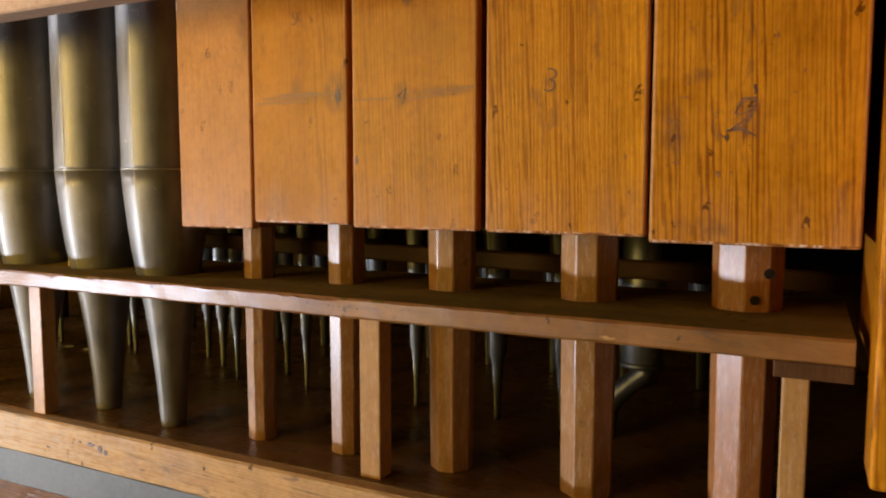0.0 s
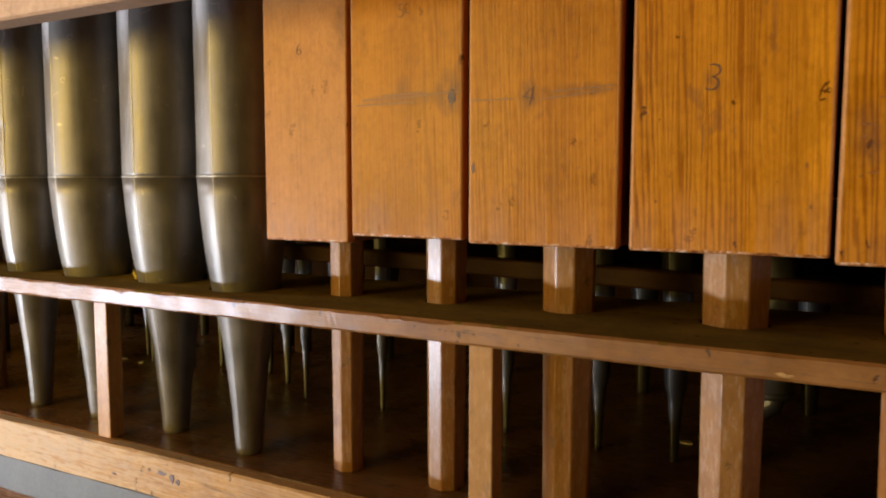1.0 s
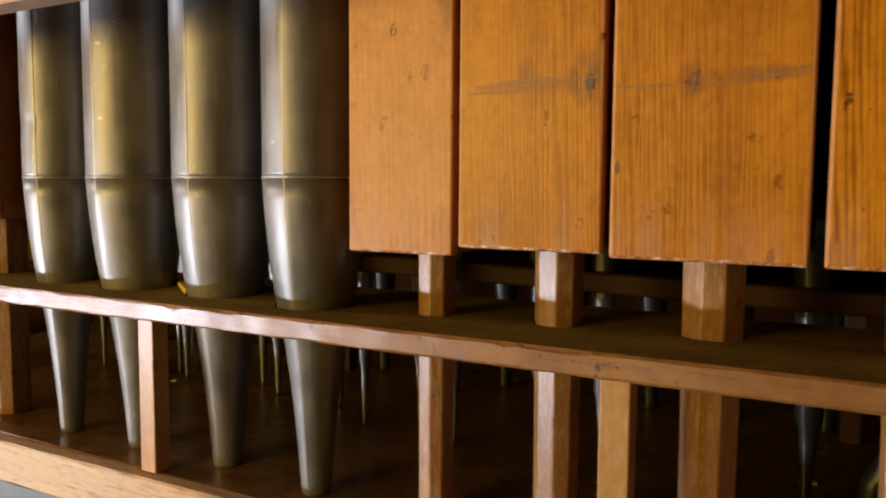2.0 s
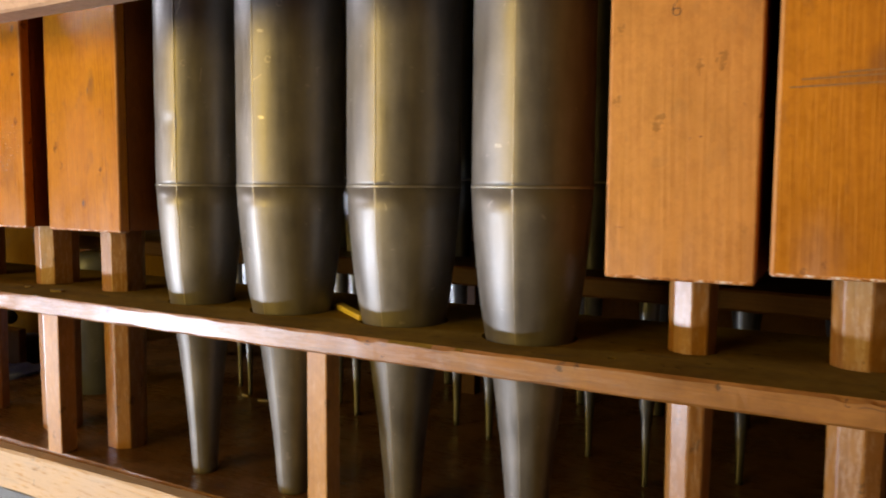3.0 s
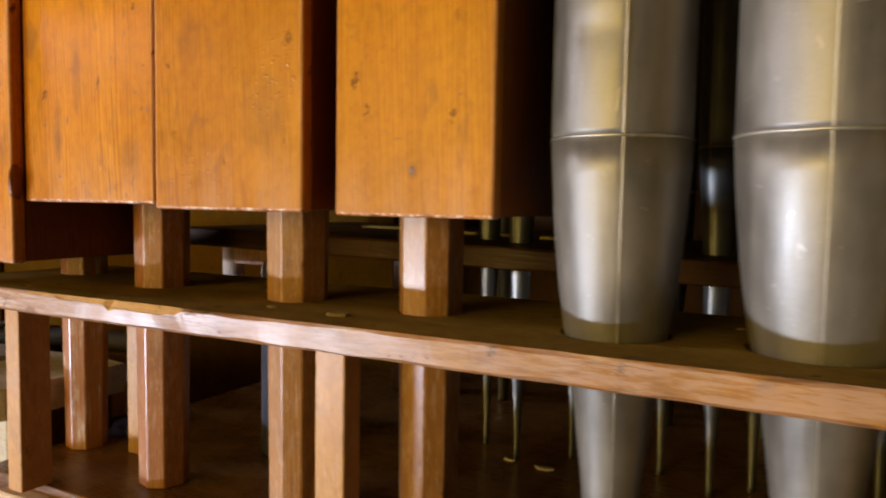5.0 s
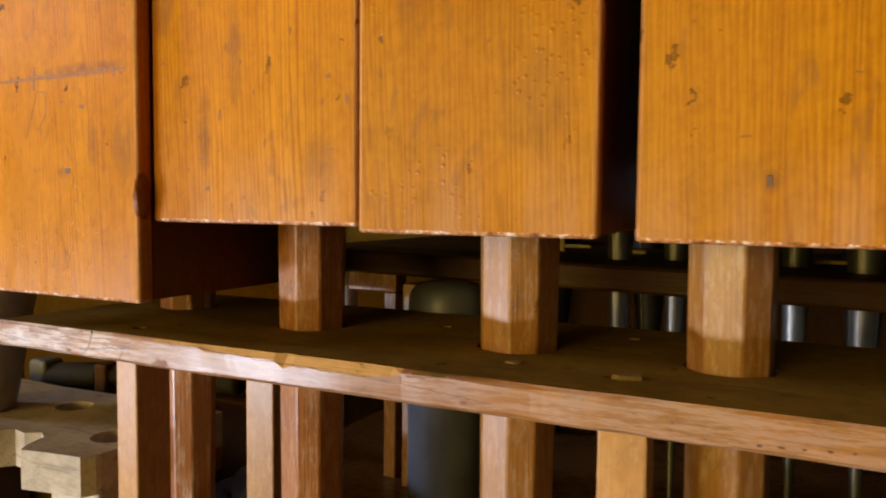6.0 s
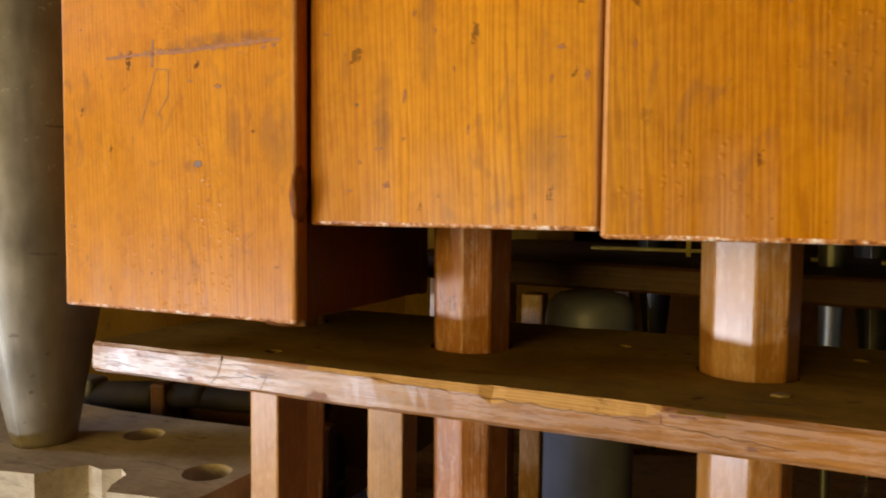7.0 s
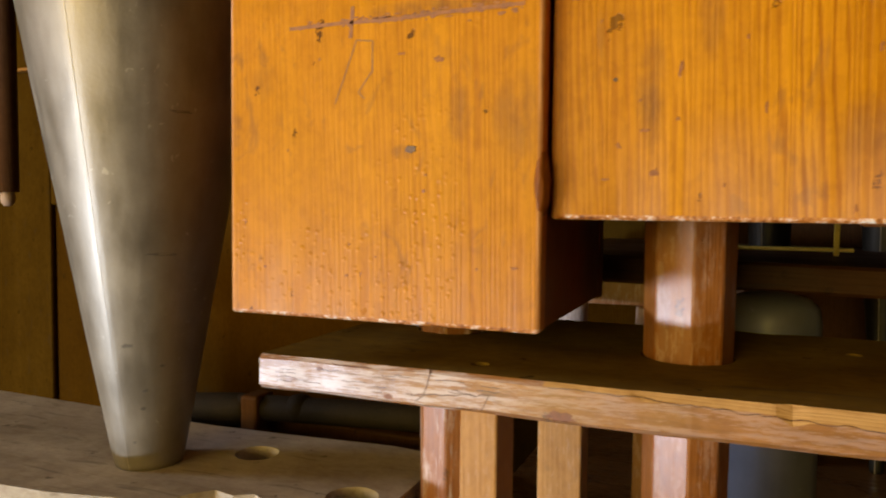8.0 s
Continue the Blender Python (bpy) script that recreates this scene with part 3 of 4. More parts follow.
for x, z, rx, rz in ((-0.368, 1.4252, 0.0011, 0.0008), (-0.363, 1.4248, 0.0009, 0.0009), (-0.358, 1.4247, 0.0010, 0.0008), (-0.353, 1.4246, 0.0012, 0.0010), (-0.348, 1.4243, 0.0009, 0.0007), (-0.340, 1.4241, 0.0013, 0.0011), (-0.390, 1.4255, 0.0008, 0.0013), (-0.4155, 1.4290, 0.0016, 0.0022), (-1.072, 1.4188, 0.0011, 0.0007), (-1.064, 1.4192, 0.0014, 0.0007), (-1.056, 1.4196, 0.0010, 0.0006), (-1.047, 1.4203, 0.0012, 0.0007), (-1.039, 1.4207, 0.0009, 0.0006), (-0.7096, 1.4195, 0.0011, 0.0011), (-0.722, 1.4285, 0.0035, 0.0018)):
    bm = upright(blob(rx, rz, 10, 0.0004, 0.3))
    bmesh.ops.translate(bm, verts=bm.verts[:], vec=(x, 0, z))
    part("worm_hole", on_board(bm), INK, rack, "small dark hole in the board edge")
for x, z, rx, rz in ((-0.665, 1.2625, 0.006, 0.0022), (-0.650, 1.2600, 0.004, 0.0045), (-0.642, 1.2570, 0.003, 0.003), (-0.682, 1.2630, 0.002, 0.0016), (-0.735, 1.249, 0.003, 0.0012), (-1.20, 1.258, 0.007, 0.004)):
    bm = upright(blob(rx, rz, 14, 0.0004, 0.35))
    bmesh.ops.translate(bm, verts=bm.verts[:], vec=(x - 0.026, 0.4736, z - 0.016))
    part("knot", bm, INK, chest, "dark knot in the pale beam")

random.seed(11)
CRACKS = [([(-1.4539, 1.4322), (-1.4548, 1.4275), (-1.4571, 1.4203), (-1.4638, 1.4152)], 0.0005), ([(-1.4637, 1.4203), (-1.455, 1.4208), (-1.445, 1.4222), (-1.4256, 1.4235)], 0.00045), ([(-1.4256, 1.4235), (-1.4275, 1.4200), (-1.4289, 1.4175), (-1.441, 1.4166)], 0.00045),
          ([(-1.40, 1.4302), (-1.355, 1.4290), (-1.312, 1.4272), (-1.27, 1.4262), (-1.236, 1.4256)], 0.00035), ([(-1.234, 1.4318), (-1.2335, 1.4250)], 0.0005), ([(-1.234, 1.4250), (-1.21, 1.4228), (-1.185, 1.4212)], 0.0003),
          ([(-1.505, 1.4305), (-1.485, 1.4300)], 0.00035), ([(-0.40, 1.4300), (-0.385, 1.4292), (-0.365, 1.4300)], 0.0004), ([(-0.41, 1.4275), (-0.395, 1.4270)], 0.00035), ([(-0.30, 1.4265), (-0.27, 1.4258)], 0.0003), ([(-0.69, 1.4295), (-0.655, 1.4290)], 0.0003), ([(-0.96, 1.4292), (-0.925, 1.4282)], 0.0003)]
for pts, width in CRACKS:
    fine = []
    for (xa, za), (xb, zb) in zip(pts, pts[1:]):
        steps = max(2, int(math.hypot(xb - xa, zb - za) / 0.003))
        fine += [(xa + (xb - xa) * k / steps, za + (zb - za) * k / steps + random.uniform(-0.0006, 0.0006)) for k in range(steps)]
    bm = stroke(fine + [pts[-1]], width, 0.0014)
    part("crack", on_board(bm), INK, rack, "dark splintered crack along the board edge")
for k in range(22):
    x, z, long = random.uniform(-1.538, -1.415), random.uniform(1.4185, 1.4305), random.uniform(0.004, 0.015)
    bm = stroke([(x + long * i / 4, z + random.uniform(-0.0004, 0.0004)) for i in range(5)], random.uniform(0.0002, 0.0004), 0.0014)
    part("splinter_line", on_board(bm), INK, rack, "short dark splinter line in the worn edge")
for x, z, rx, rz in ((-1.394, 1.4180, 0.0062, 0.0024), (-1.224, 1.4300, 0.0100, 0.0016), (-1.475, 1.4180, 0.0030, 0.0014), (-1.20, 1.4195, 0.0024, 0.0010), (-1.512, 1.4275, 0.0016, 0.0012)):
    bm = upright(blob(rx, rz, 16, 0.0010, 0.4))
    bmesh.ops.translate(bm, verts=bm.verts[:], vec=(x, 0, z))
    part("stain", on_board(bm), PURPLE, rack, "purplish dark stain on the board edge")
bm = upright(blob(0.0050, 0.0016, 14, 0.0008, 0.5))
bmesh.ops.translate(bm, verts=bm.verts[:], vec=(-0.1313, 0, 1.4190))
part("chipped_spot", on_board(bm), SPLIT, rack, "fresh pale chip in the board edge")
POSTS = [(-1.4335, 0.482, 0.018, 0.027), (-1.131, 0.494, 0.023, 0.018), (-0.788, 0.493, 0.020, 0.018), (-0.350, 0.505, 0.021, 0.020), (-0.0105, 0.490, 0.0165, 0.030), (-1.421, 0.589, 0.026, 0.022)]
for x, y, w, d in POSTS:
    p = thing("support_post", (x, y, CHEST_TOP), "square pale wooden post under the rack board", "post", "posts under the rack board")
    top = BOARD_LOW - 0.0005 - CHEST_TOP - (0.012 if x > -0.1 else 0)
    part("post", box(-w / 2, w / 2, -d / 2, d / 2, 0, top, 0.0012), POST, p)
    if x > -0.1:
        part("packing_block", box(-0.0135, 0.0330, -0.024, 0.02, top + 0.0002, top + 0.0115), CASE, p, "small dark packing block")


# ---- wooden pipes ----
FRONT = {}


def wooden_pipe(x0, x1, y, z, depth, mat, foot, foot_mat, label, turn=-15, twist=0.0):
    """A square wooden pipe: front, back, two sides and a bottom block, on an eight-sided foot."""
    w, t, h = x1 - x0, 0.011, PIPE_TOP - z
    p = thing("wooden_organ_pipe", (x0, y, z), label, "organ pipe", "wooden organ pipes", twist)
    FRONT[p.name] = part("front_board", box(0, w, 0, t, 0, h, 0.0021, 3), mat, p)
    for m in (WORN_EDGE, RUBBED_EDGE):
        FRONT[p.name].data.materials.append(m)
    for f in FRONT[p.name].data.polygons:
        if max(abs(c) for c in f.normal) < 0.985 and f.normal.y < -0.1:
            f.material_index = 1 if f.normal.z < -0.1 else 2
    # back, sides and bottom block carry their shade as darker wood
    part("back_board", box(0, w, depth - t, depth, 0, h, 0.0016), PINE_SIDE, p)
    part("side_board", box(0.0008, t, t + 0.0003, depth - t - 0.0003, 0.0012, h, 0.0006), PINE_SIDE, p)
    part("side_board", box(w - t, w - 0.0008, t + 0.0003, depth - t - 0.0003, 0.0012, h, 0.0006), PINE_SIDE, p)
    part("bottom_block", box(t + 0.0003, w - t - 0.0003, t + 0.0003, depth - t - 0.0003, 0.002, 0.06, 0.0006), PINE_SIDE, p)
    fx, fy, s = foot
    bm = octagon(s, CHEST_TOP - z, 0.0016, 0.27, 0.90)
    bmesh.ops.rotate(bm, cent=(0, 0, 0), matrix=Matrix.Rotation(radians(turn), 3, "Z"), verts=bm.verts[:])
    bmesh.ops.translate(bm, verts=bm.verts[:], vec=(fx - x0, fy - y, 0))
    bmesh.ops.rotate(bm, cent=(0, 0, 0), matrix=Matrix.Rotation(radians(-twist), 3, "Z"), verts=bm.verts[:])
    part("foot", bm, foot_mat, p, "eight-sided turned wooden foot")
    return p


W6 = wooden_pipe(-0.554, -0.4652, 0.479, 1.4855, 0.125, PINE_PINK, FEET["w6"], FOOT, "small square wooden organ pipe, pinkish varnish, pencilled number", turn=-18)
W5 = wooden_pipe(-0.4572, -0.356, 0.4725, 1.4925, 0.135, PINE_RED, FEET["w5"], FOOT, "square wooden organ pipe with a dark knot and pencil marks", turn=-12)
W4 = wooden_pipe(-0.3505, -0.2375, 0.4715, 1.4905, 0.145, PINE_RED, FEET["w4"], FOOT, "square varnished wooden organ pipe with a pencilled number", turn=-37)
W3 = wooden_pipe(-0.2295, -0.1090, 0.4705, 1.4905, 0.155, PINE_GRAIN, FEET["w3"], FOOT, "broad wooden organ pipe with bold grain and pencilled number", turn=-37)
W2 = wooden_pipe(-0.1060, 0.0230, 0.4690, 1.4870, 0.165, PINE_GRAIN, FEET["w2"], FOOT_RED, "broadest wooden organ pipe, scratched, with pencilled number", turn=-24)
for dx, dz, r in ((0.016, -0.026, 0.0040), (0.006, -0.046, 0.0036)):
    bm = revolve([(r, 0), (r, 0.0006)], 16)
    bmesh.ops.rotate(bm, cent=(0, 0, 0), matrix=Matrix.Rotation(radians(90), 3, "X"), verts=bm.verts[:])
    bmesh.ops.translate(bm, verts=bm.verts[:], vec=(dx - 0.008, -0.0252, dz))
    bmesh.ops.rotate(bm, cent=(0, 0, 0), matrix=Matrix.Rotation(radians(21), 3, "Z"), verts=bm.verts[:])
    bmesh.ops.translate(bm, verts=bm.verts[:], vec=(FEET["w2"][0] + 0.106, FEET["w2"][1] - 0.469, 0))
    part("plugged_hole", bm, BLACK, [c for c in W2.children if c.name.startswith("foot")][0], "small dark round hole in the foot")
V1 = wooden_pipe(-1.1275, -1.0200, 0.4845, 1.4965, 0.130, PINE_DEEP, FEET["v1"], FOOT, "square bright orange wooden organ pipe with a small knot", turn=-6)
V3 = wooden_pipe(-1.2602, -1.1405, 0.4618, 1.4980, 0.140, PINE_BLISTER, FEET["v3"], FOOT, "orange varnished wooden organ pipe, lightly blistered", turn=-18, twist=3.4)
V4 = wooden_pipe(-1.4005, -1.2606, 0.4610, 1.5010, 0.150, PINE_ORANGE, FEET["v4"], FOOT_RED, "orange varnished wooden organ pipe with worn lower edge", turn=-17)
V5 = wooden_pipe(-1.5560, -1.4015, 0.4510, 1.4535, 0.150, PINE_PITTED, FEET["v5"], FOOT_WORN, "broad orange wooden organ pipe reaching down to the rack board")

pencil_text(FRONT[W6.name], "6", 0.040, 0.158, 0.014, 5)
pencil_text(FRONT[W5.name], "5-", 0.050, 0.170, 0.016, -4)
pencil_text(FRONT[W4.name], "4", 0.052, 0.176, 0.016, 0)
pencil_text(FRONT[W4.name], "4", 0.046, 0.100, 0.022, -12)
pencil_text(FRONT[W3.name], "3", 0.050, 0.176, 0.018, 0)
pencil_text(FRONT[W3.name], "3", 0.050, 0.103, 0.026, -8)
loop = [(0.0602 + 0.0066 * math.cos(a) * 0.9 + 0.002 * math.sin(a), 0.0905 + 0.0046 * math.sin(a) + 0.002 * math.cos(a)) for a in [0.42 * k for k in range(16)]]
part("pencil_number", stroke(loop, 0.0008), PURPLE, FRONT[W2.name], "scribbled pencil figure two")
for pts in ([(0.0530, 0.0860), (0.0575, 0.0955), (0.0651, 0.0960), (0.0656, 0.0882), (0.0570, 0.0800), (0.0484, 0.0742)], [(0.0484, 0.0753), (0.0570, 0.0774), (0.0667, 0.0710)], [(0.0640, 0.0860), (0.0600, 0.0780)], [(0.0484, 0.0745), (0.0560, 0.0760), (0.0660, 0.0716)]):
    part("pencil_stroke", stroke(pts, 0.0010), PURPLE, FRONT[W2.name])
for x, z, rx, rz in ((0.0652, 0.1010, 0.0014, 0.0030), (0.0487, 0.0706, 0.0016, 0.0026)):
    bm = upright(blob(rx, rz, 12, 0.0002, 0.3))
    bmesh.ops.translate(bm, verts=bm.verts[:], vec=(x, 0, z))
    part("pencil_blot", bm, INK, FRONT[W2.name])
for pipe, spots in ((W6, [(0.084, 0.175, 0.010, 0.022, 0.6)]), (W5, [(0.090, 0.111, 0.013, 0.020, 0.95), (0.052, 0.108, 0.046, 0.006, 0.5), (0.050, 0.116, 0.009, 0.012, 0.4), (0.028, 0.018, 0.022, 0.016, 0.3)]),
                    (W4, [(0.085, 0.109, 0.034, 0.006, 0.6), (0.047, 0.107, 0.010, 0.013, 0.6)]), (W3, [(0.100, 0.026, 0.022, 0.034, 0.25), (0.052, 0.110, 0.008, 0.010, 0.4)]),
                    (W2, [(0.014, 0.075, 0.012, 0.024, 0.6), (0.060, 0.083, 0.016, 0.018, 0.4), (0.030, 0.010, 0.028, 0.010, 0.45), (0.030, 0.112, 0.010, 0.006, 0.7)]),
                    (V5, [(0.092, 0.076, 0.006, 0.004, 0.7), (0.118, 0.092, 0.006, 0.014, 0.45), (0.144, 0.090, 0.012, 0.020, 0.5), (0.110, 0.137, 0.040, 0.005, 0.6), (0.020, 0.110, 0.008, 0.010, 0.3)]),
                    (V4, [(0.040, 0.052, 0.007, 0.026, 0.6), (0.010, 0.120, 0.010, 0.016, 0.7), (0.062, 0.090, 0.006, 0.030, 0.5), (0.120, 0.030, 0.016, 0.020, 0.3)]),
                    (V3, [(0.090, 0.060, 0.020, 0.030, 0.35), (0.030, 0.110, 0.010, 0.020, 0.4)]), (V1, [(0.070, 0.140, 0.008, 0.018, 0.5), (0.055, 0.027, 0.006, 0.006, 0.6)])):
    smudged(FRONT[pipe.name], spots)
for pipe, pts in ((W5, [(0.012, 0.109), (0.050, 0.1095), (0.098, 0.1115)]), (W5, [(0.006, 0.105), (0.060, 0.1055)]), (W5, [(0.030, 0.1115), (0.070, 0.1125)]), (W4, [(0.056, 0.104), (0.108, 0.1085)]), (W4, [(0.066, 0.109), (0.110, 0.111)]), (W4, [(0.002, 0.106), (0.036, 0.1055)])):
    part("pencil_mark", stroke(pts, 0.0010), FAINT, FRONT[pipe.name], "faint pencil line")
bm = upright(blob(0.0030, 0.0048, 22, 0.0002, 0.25))
bmesh.ops.translate(bm, verts=bm.verts[:], vec=(0.092, 0, 0.108))
part("knot", bm, INK, FRONT[W5.name], "dark knot")
part("crayon_mark", stroke([(0.034, 0.1335), (0.060, 0.1340), (0.085, 0.1335), (0.110, 0.1345), (0.146, 0.1350)], 0.0015), RED_MARK, FRONT[V5.name])
part("crayon_mark", stroke([(0.066, 0.127), (0.067, 0.141)], 0.0017), RED_MARK, FRONT[V5.name])
part("pencil_mark", stroke([(0.058, 0.098), (0.064, 0.113), (0.069, 0.126)], 0.0006), FAINT, FRONT[V5.name])
part("pencil_mark", stroke([(0.069, 0.126), (0.077, 0.125), (0.077, 0.112), (0.070, 0.103), (0.073, 0.100)], 0.0006), FAINT, FRONT[V5.name])
for k in range(90):
    u = random.random() ** 0.8
    x = 0.036 + 0.110 * u
    bm = upright(blob(random.uniform(0.0005, 0.0022), random.uniform(0.0003, 0.0008), 9, 0.00012, 0.5))
    bmesh.ops.translate(bm, verts=bm.verts[:], vec=(x, 0, 0.1336 + 0.012 * (x - 0.034) + random.gauss(0, 0.0007 + 0.0010 * u)))
    part("crayon_smudge", bm, RED_MARK, FRONT[V5.name], "smudged brown crayon")
DENTS = {V5.name: [(0.0915, 0.1186, 2.4, 0.7), (0.1085, 0.1150, 2.6, 1.8), (0.1022, 0.0587, 1.0, 1.3), (0.1030, 0.0660, 0.8, 0.8), (0.0642, 0.0207, 1.2, 1.1), (0.0655, 0.0350, 0.9, 0.7), (0.0791, 0.0297, 0.6, 0.6), (0.0715, 0.0215, 0.5, 1.4), (0.0200, 0.0230, 1.4, 0.7), (0.1430, 0.0270, 2.0, 0.8), (0.0500, 0.1190, 0.8, 0.8), (0.0090, 0.0440, 0.6, 1.6), (0.1270, 0.0260, 0.7, 0.9), (0.0150, 0.1500, 2.2, 0.5), (0.0950, 0.1580, 1.8, 0.6), (0.0330, 0.0780, 0.7, 0.9)],
         V4.name: [(0.0510, 0.0598, 1.2, 4.2), (0.0424, 0.0193, 2.4, 1.8), (0.0225, 0.0165, 2.6, 0.8), (0.0504, 0.0402, 1.0, 1.3), (0.0750, 0.0699, 0.8, 1.4), (0.0278, 0.0301, 1.3, 1.5), (0.0821, 0.0432, 1.0, 2.4), (0.0380, 0.0360, 2.0, 1.0), (0.0360, 0.0480, 1.2, 0.9), (0.0555, 0.0955, 1.0, 2.2), (0.0990, 0.1000, 1.2, 2.6), (0.1240, 0.0390, 3.8, 0.6), (0.1230, 0.0760, 2.6, 1.4), (0.1340, 0.0640, 1.6, 3.2), (0.1190, 0.0630, 1.0, 2.2), (0.0680, 0.0140, 0.6, 1.4), (0.1130, 0.0060, 0.8, 2.4), (0.0660, 0.0870, 0.8, 1.6), (0.0200, 0.0800, 0.7, 1.0), (0.0090, 0.0900, 2.2, 1.2)],
         V3.name: [(0.0120, 0.0780, 1.0, 2.4), (0.0230, 0.1100, 0.9, 1.6), (0.0680, 0.0900, 0.8, 1.1), (0.1050, 0.1030, 1.4, 1.0), (0.0480, 0.0620, 0.6, 0.7), (0.0880, 0.0480, 0.9, 0.7), (0.0300, 0.1300, 0.8, 1.2)],
         V1.name: [(0.0230, 0.0960, 1.0, 0.8), (0.0860, 0.0700, 2.6, 0.6), (0.0450, 0.0460, 3.0, 0.5), (0.0950, 0.0880, 1.2, 1.0), (0.0120, 0.1080, 1.1, 1.4)],
         W4.name: [(0.0780, 0.0500, 0.9, 1.2), (0.0850, 0.0560, 0.8, 1.8), (0.0820, 0.1320, 0.5, 4.0), (0.0170, 0.1040, 0.7, 0.7)],
         W3.name: [(0.1060, 0.0560, 1.0, 2.4), (0.0900, 0.0460, 0.7, 1.0), (0.1090, 0.0310, 1.0, 2.0)],
         W2.name: [(0.0440, 0.0470, 2.0, 2.8), (0.0380, 0.0480, 1.4, 0.8), (0.0520, 0.0480, 1.8, 0.8), (0.0170, 0.0550, 3.6, 0.7), (0.0110, 0.0530, 1.2, 1.0), (0.0450, 0.0720, 2.4, 0.9), (0.0220, 0.0980, 5.0, 0.7), (0.0170, 0.0790, 0.7, 7.0), (0.0130, 0.0830, 4.2, 0.6), (0.0130, 0.0760, 3.8, 0.6), (0.0230, 0.1070, 1.2, 1.0), (0.0880, 0.0980, 2.2, 0.8), (0.0930, 0.1110, 0.8, 1.8), (0.0770, 0.1340, 1.4, 2.2)],
         W6.name: [(0.0560, 0.0870, 1.2, 0.7), (0.0500, 0.0860, 0.7, 0.6), (0.0090, 0.0320, 3.0, 0.5), (0.0380, 0.1290, 0.5, 0.5)]}
for key, marks in DENTS.items():
    for x, z, rx, rz in marks:
        bm = upright(blob(0.00075 * rx, 0.00075 * rz, 13, 0.0001, 0.55))
        bmesh.ops.translate(bm, verts=bm.verts[:], vec=(x, 0, z))
        part("dent", bm, BRUISE, FRONT[key], "small dark dent in the varnish")
bm = upright(blob(0.0009, 0.0009, 10, 0.0002, 0.1))
bmesh.ops.translate(bm, verts=bm.verts[:], vec=(0.026, 0, 0.0565))
part("nail_hole", bm, INK, FRONT[V4.name], "small dark nail hole")
for pipe, x, z, rx, rz in ((V5, 0.0959, 0.0773, 0.0026, 0.0017), (V1, 0.055, 0.027, 0.0016, 0.0026), (V1, 0.066, 0.135, 0.0010, 0.0022), (W4, 0.004, 0.056, 0.0014, 0.0042)):
    bm = upright(blob(rx, rz, 12, 0.0002, 0.3))
    bmesh.ops.translate(bm, verts=bm.verts[:], vec=(x, 0, z))
    part("knot", bm, INK, FRONT[pipe.name], "small dark knot")

# ---- metal pipes ----
SEAM = 1.542


def metal_pipe(x, y, r, label, seam=SEAM, base=CHEST_TOP, top=PIPE_TOP, turn=-112, mat=None, name="metal_organ_pipe", group="large metal organ pipes", seg=72, taper=None, crease=None):
    """A round metal pipe: cylinder, a foot that tapers in a swell, the solder bead between them and the seam up the side."""
    p = thing(name, (x, y, base), label, "organ pipe", group)
    f, s = mat or METAL, seam - base
    taper = taper or [(0.285, 0.0), (0.30, 0.012), (0.36, 0.15), (0.45, 0.30), (0.585, 0.47), (0.735, 0.60), (0.835, 0.70), (0.895, 0.78), (0.940, 0.855), (0.974, 0.93), (0.998, 1.0)]
    ridge = lambda v: 1 + 0.036 * math.exp(-abs((math.degrees(math.atan2(v.co.y, v.co.x)) - turn + 180) % 360 - 180) / 20)
    bm = revolve([(r * k, s * h) for k, h in taper], seg)
    for v in bm.verts:
        k = ridge(v) + 0.006 * noise.noise(Vector((x * 9 + v.co.x * 40, v.co.y * 40, v.co.z * 22)))
        v.co.x, v.co.y = v.co.x * k, v.co.y * k
    part("foot", bm, f, p, "tapered metal foot", True)
    high = min(top - base, s + 0.26)
    bm = revolve([(r, s + 0.0002)] + [(r, s + 0.004 * k) for k in range(1, int((high - s) / 0.004))] + [(r, top - base)], seg)
    for v in bm.verts:
        a = math.degrees(math.atan2(v.co.y, v.co.x))
        k = ridge(v) - 0.006 + 0.010 * noise.noise(Vector((x * 9 + v.co.x * 14, v.co.y * 14, v.co.z * 9))) * min(1, max(0, (v.co.z - s) / 0.02))
        if crease:
            da, dz = (a - crease[0]) / crease[1], (v.co.z + base - crease[2]) / 0.012
            k -= 0.032 * math.exp(-da * da) * (math.exp(-dz * dz) if dz < 0 else math.exp(-dz * dz * 6))
        v.co.x, v.co.y = v.co.x * k, v.co.y * k
    body = part("body", bm, f, p, "", True)
    q = 1.004 * r
    bead = [(q * 0.98, s - 0.0011), (q + 0.0001, s - 0.0007), (q + 0.0004, s), (q + 0.0001, s + 0.0007), (q * 0.98, s + 0.0011)]
    bm = revolve(bead, seg, False)
    for v in bm.verts:
        k = ridge(v)
        v.co.x, v.co.y = v.co.x * k, v.co.y * k
    part("solder_bead", bm, SOLDER, body, "", True)
    bm = bmesh.new()
    a = radians(turn)
    path = [(1.036 * r * k + 0.0002, s * h) for k, h in taper] + [(1.030 * r + 0.0004, s + 0.0005), (1.030 * r + 0.0004, top - base)]
    half = 0.0006
    rows = []
    for rr, z in path:
        rows.append([bm.verts.new(((rr + e) * math.cos(a + k * half / max(rr, 0.004)), (rr + e) * math.sin(a + k * half / max(rr, 0.004)), z)) for k, e in ((-1, -0.0005), (0, 0.0001), (1, -0.0005))])
    for q, u in zip(rows, rows[1:]):
        for k in range(2):
            bm.faces.new((q[k], q[k + 1], u[k + 1], u[k]))
    part("solder_seam", bm, SOLDER, body, "", True)
    return p


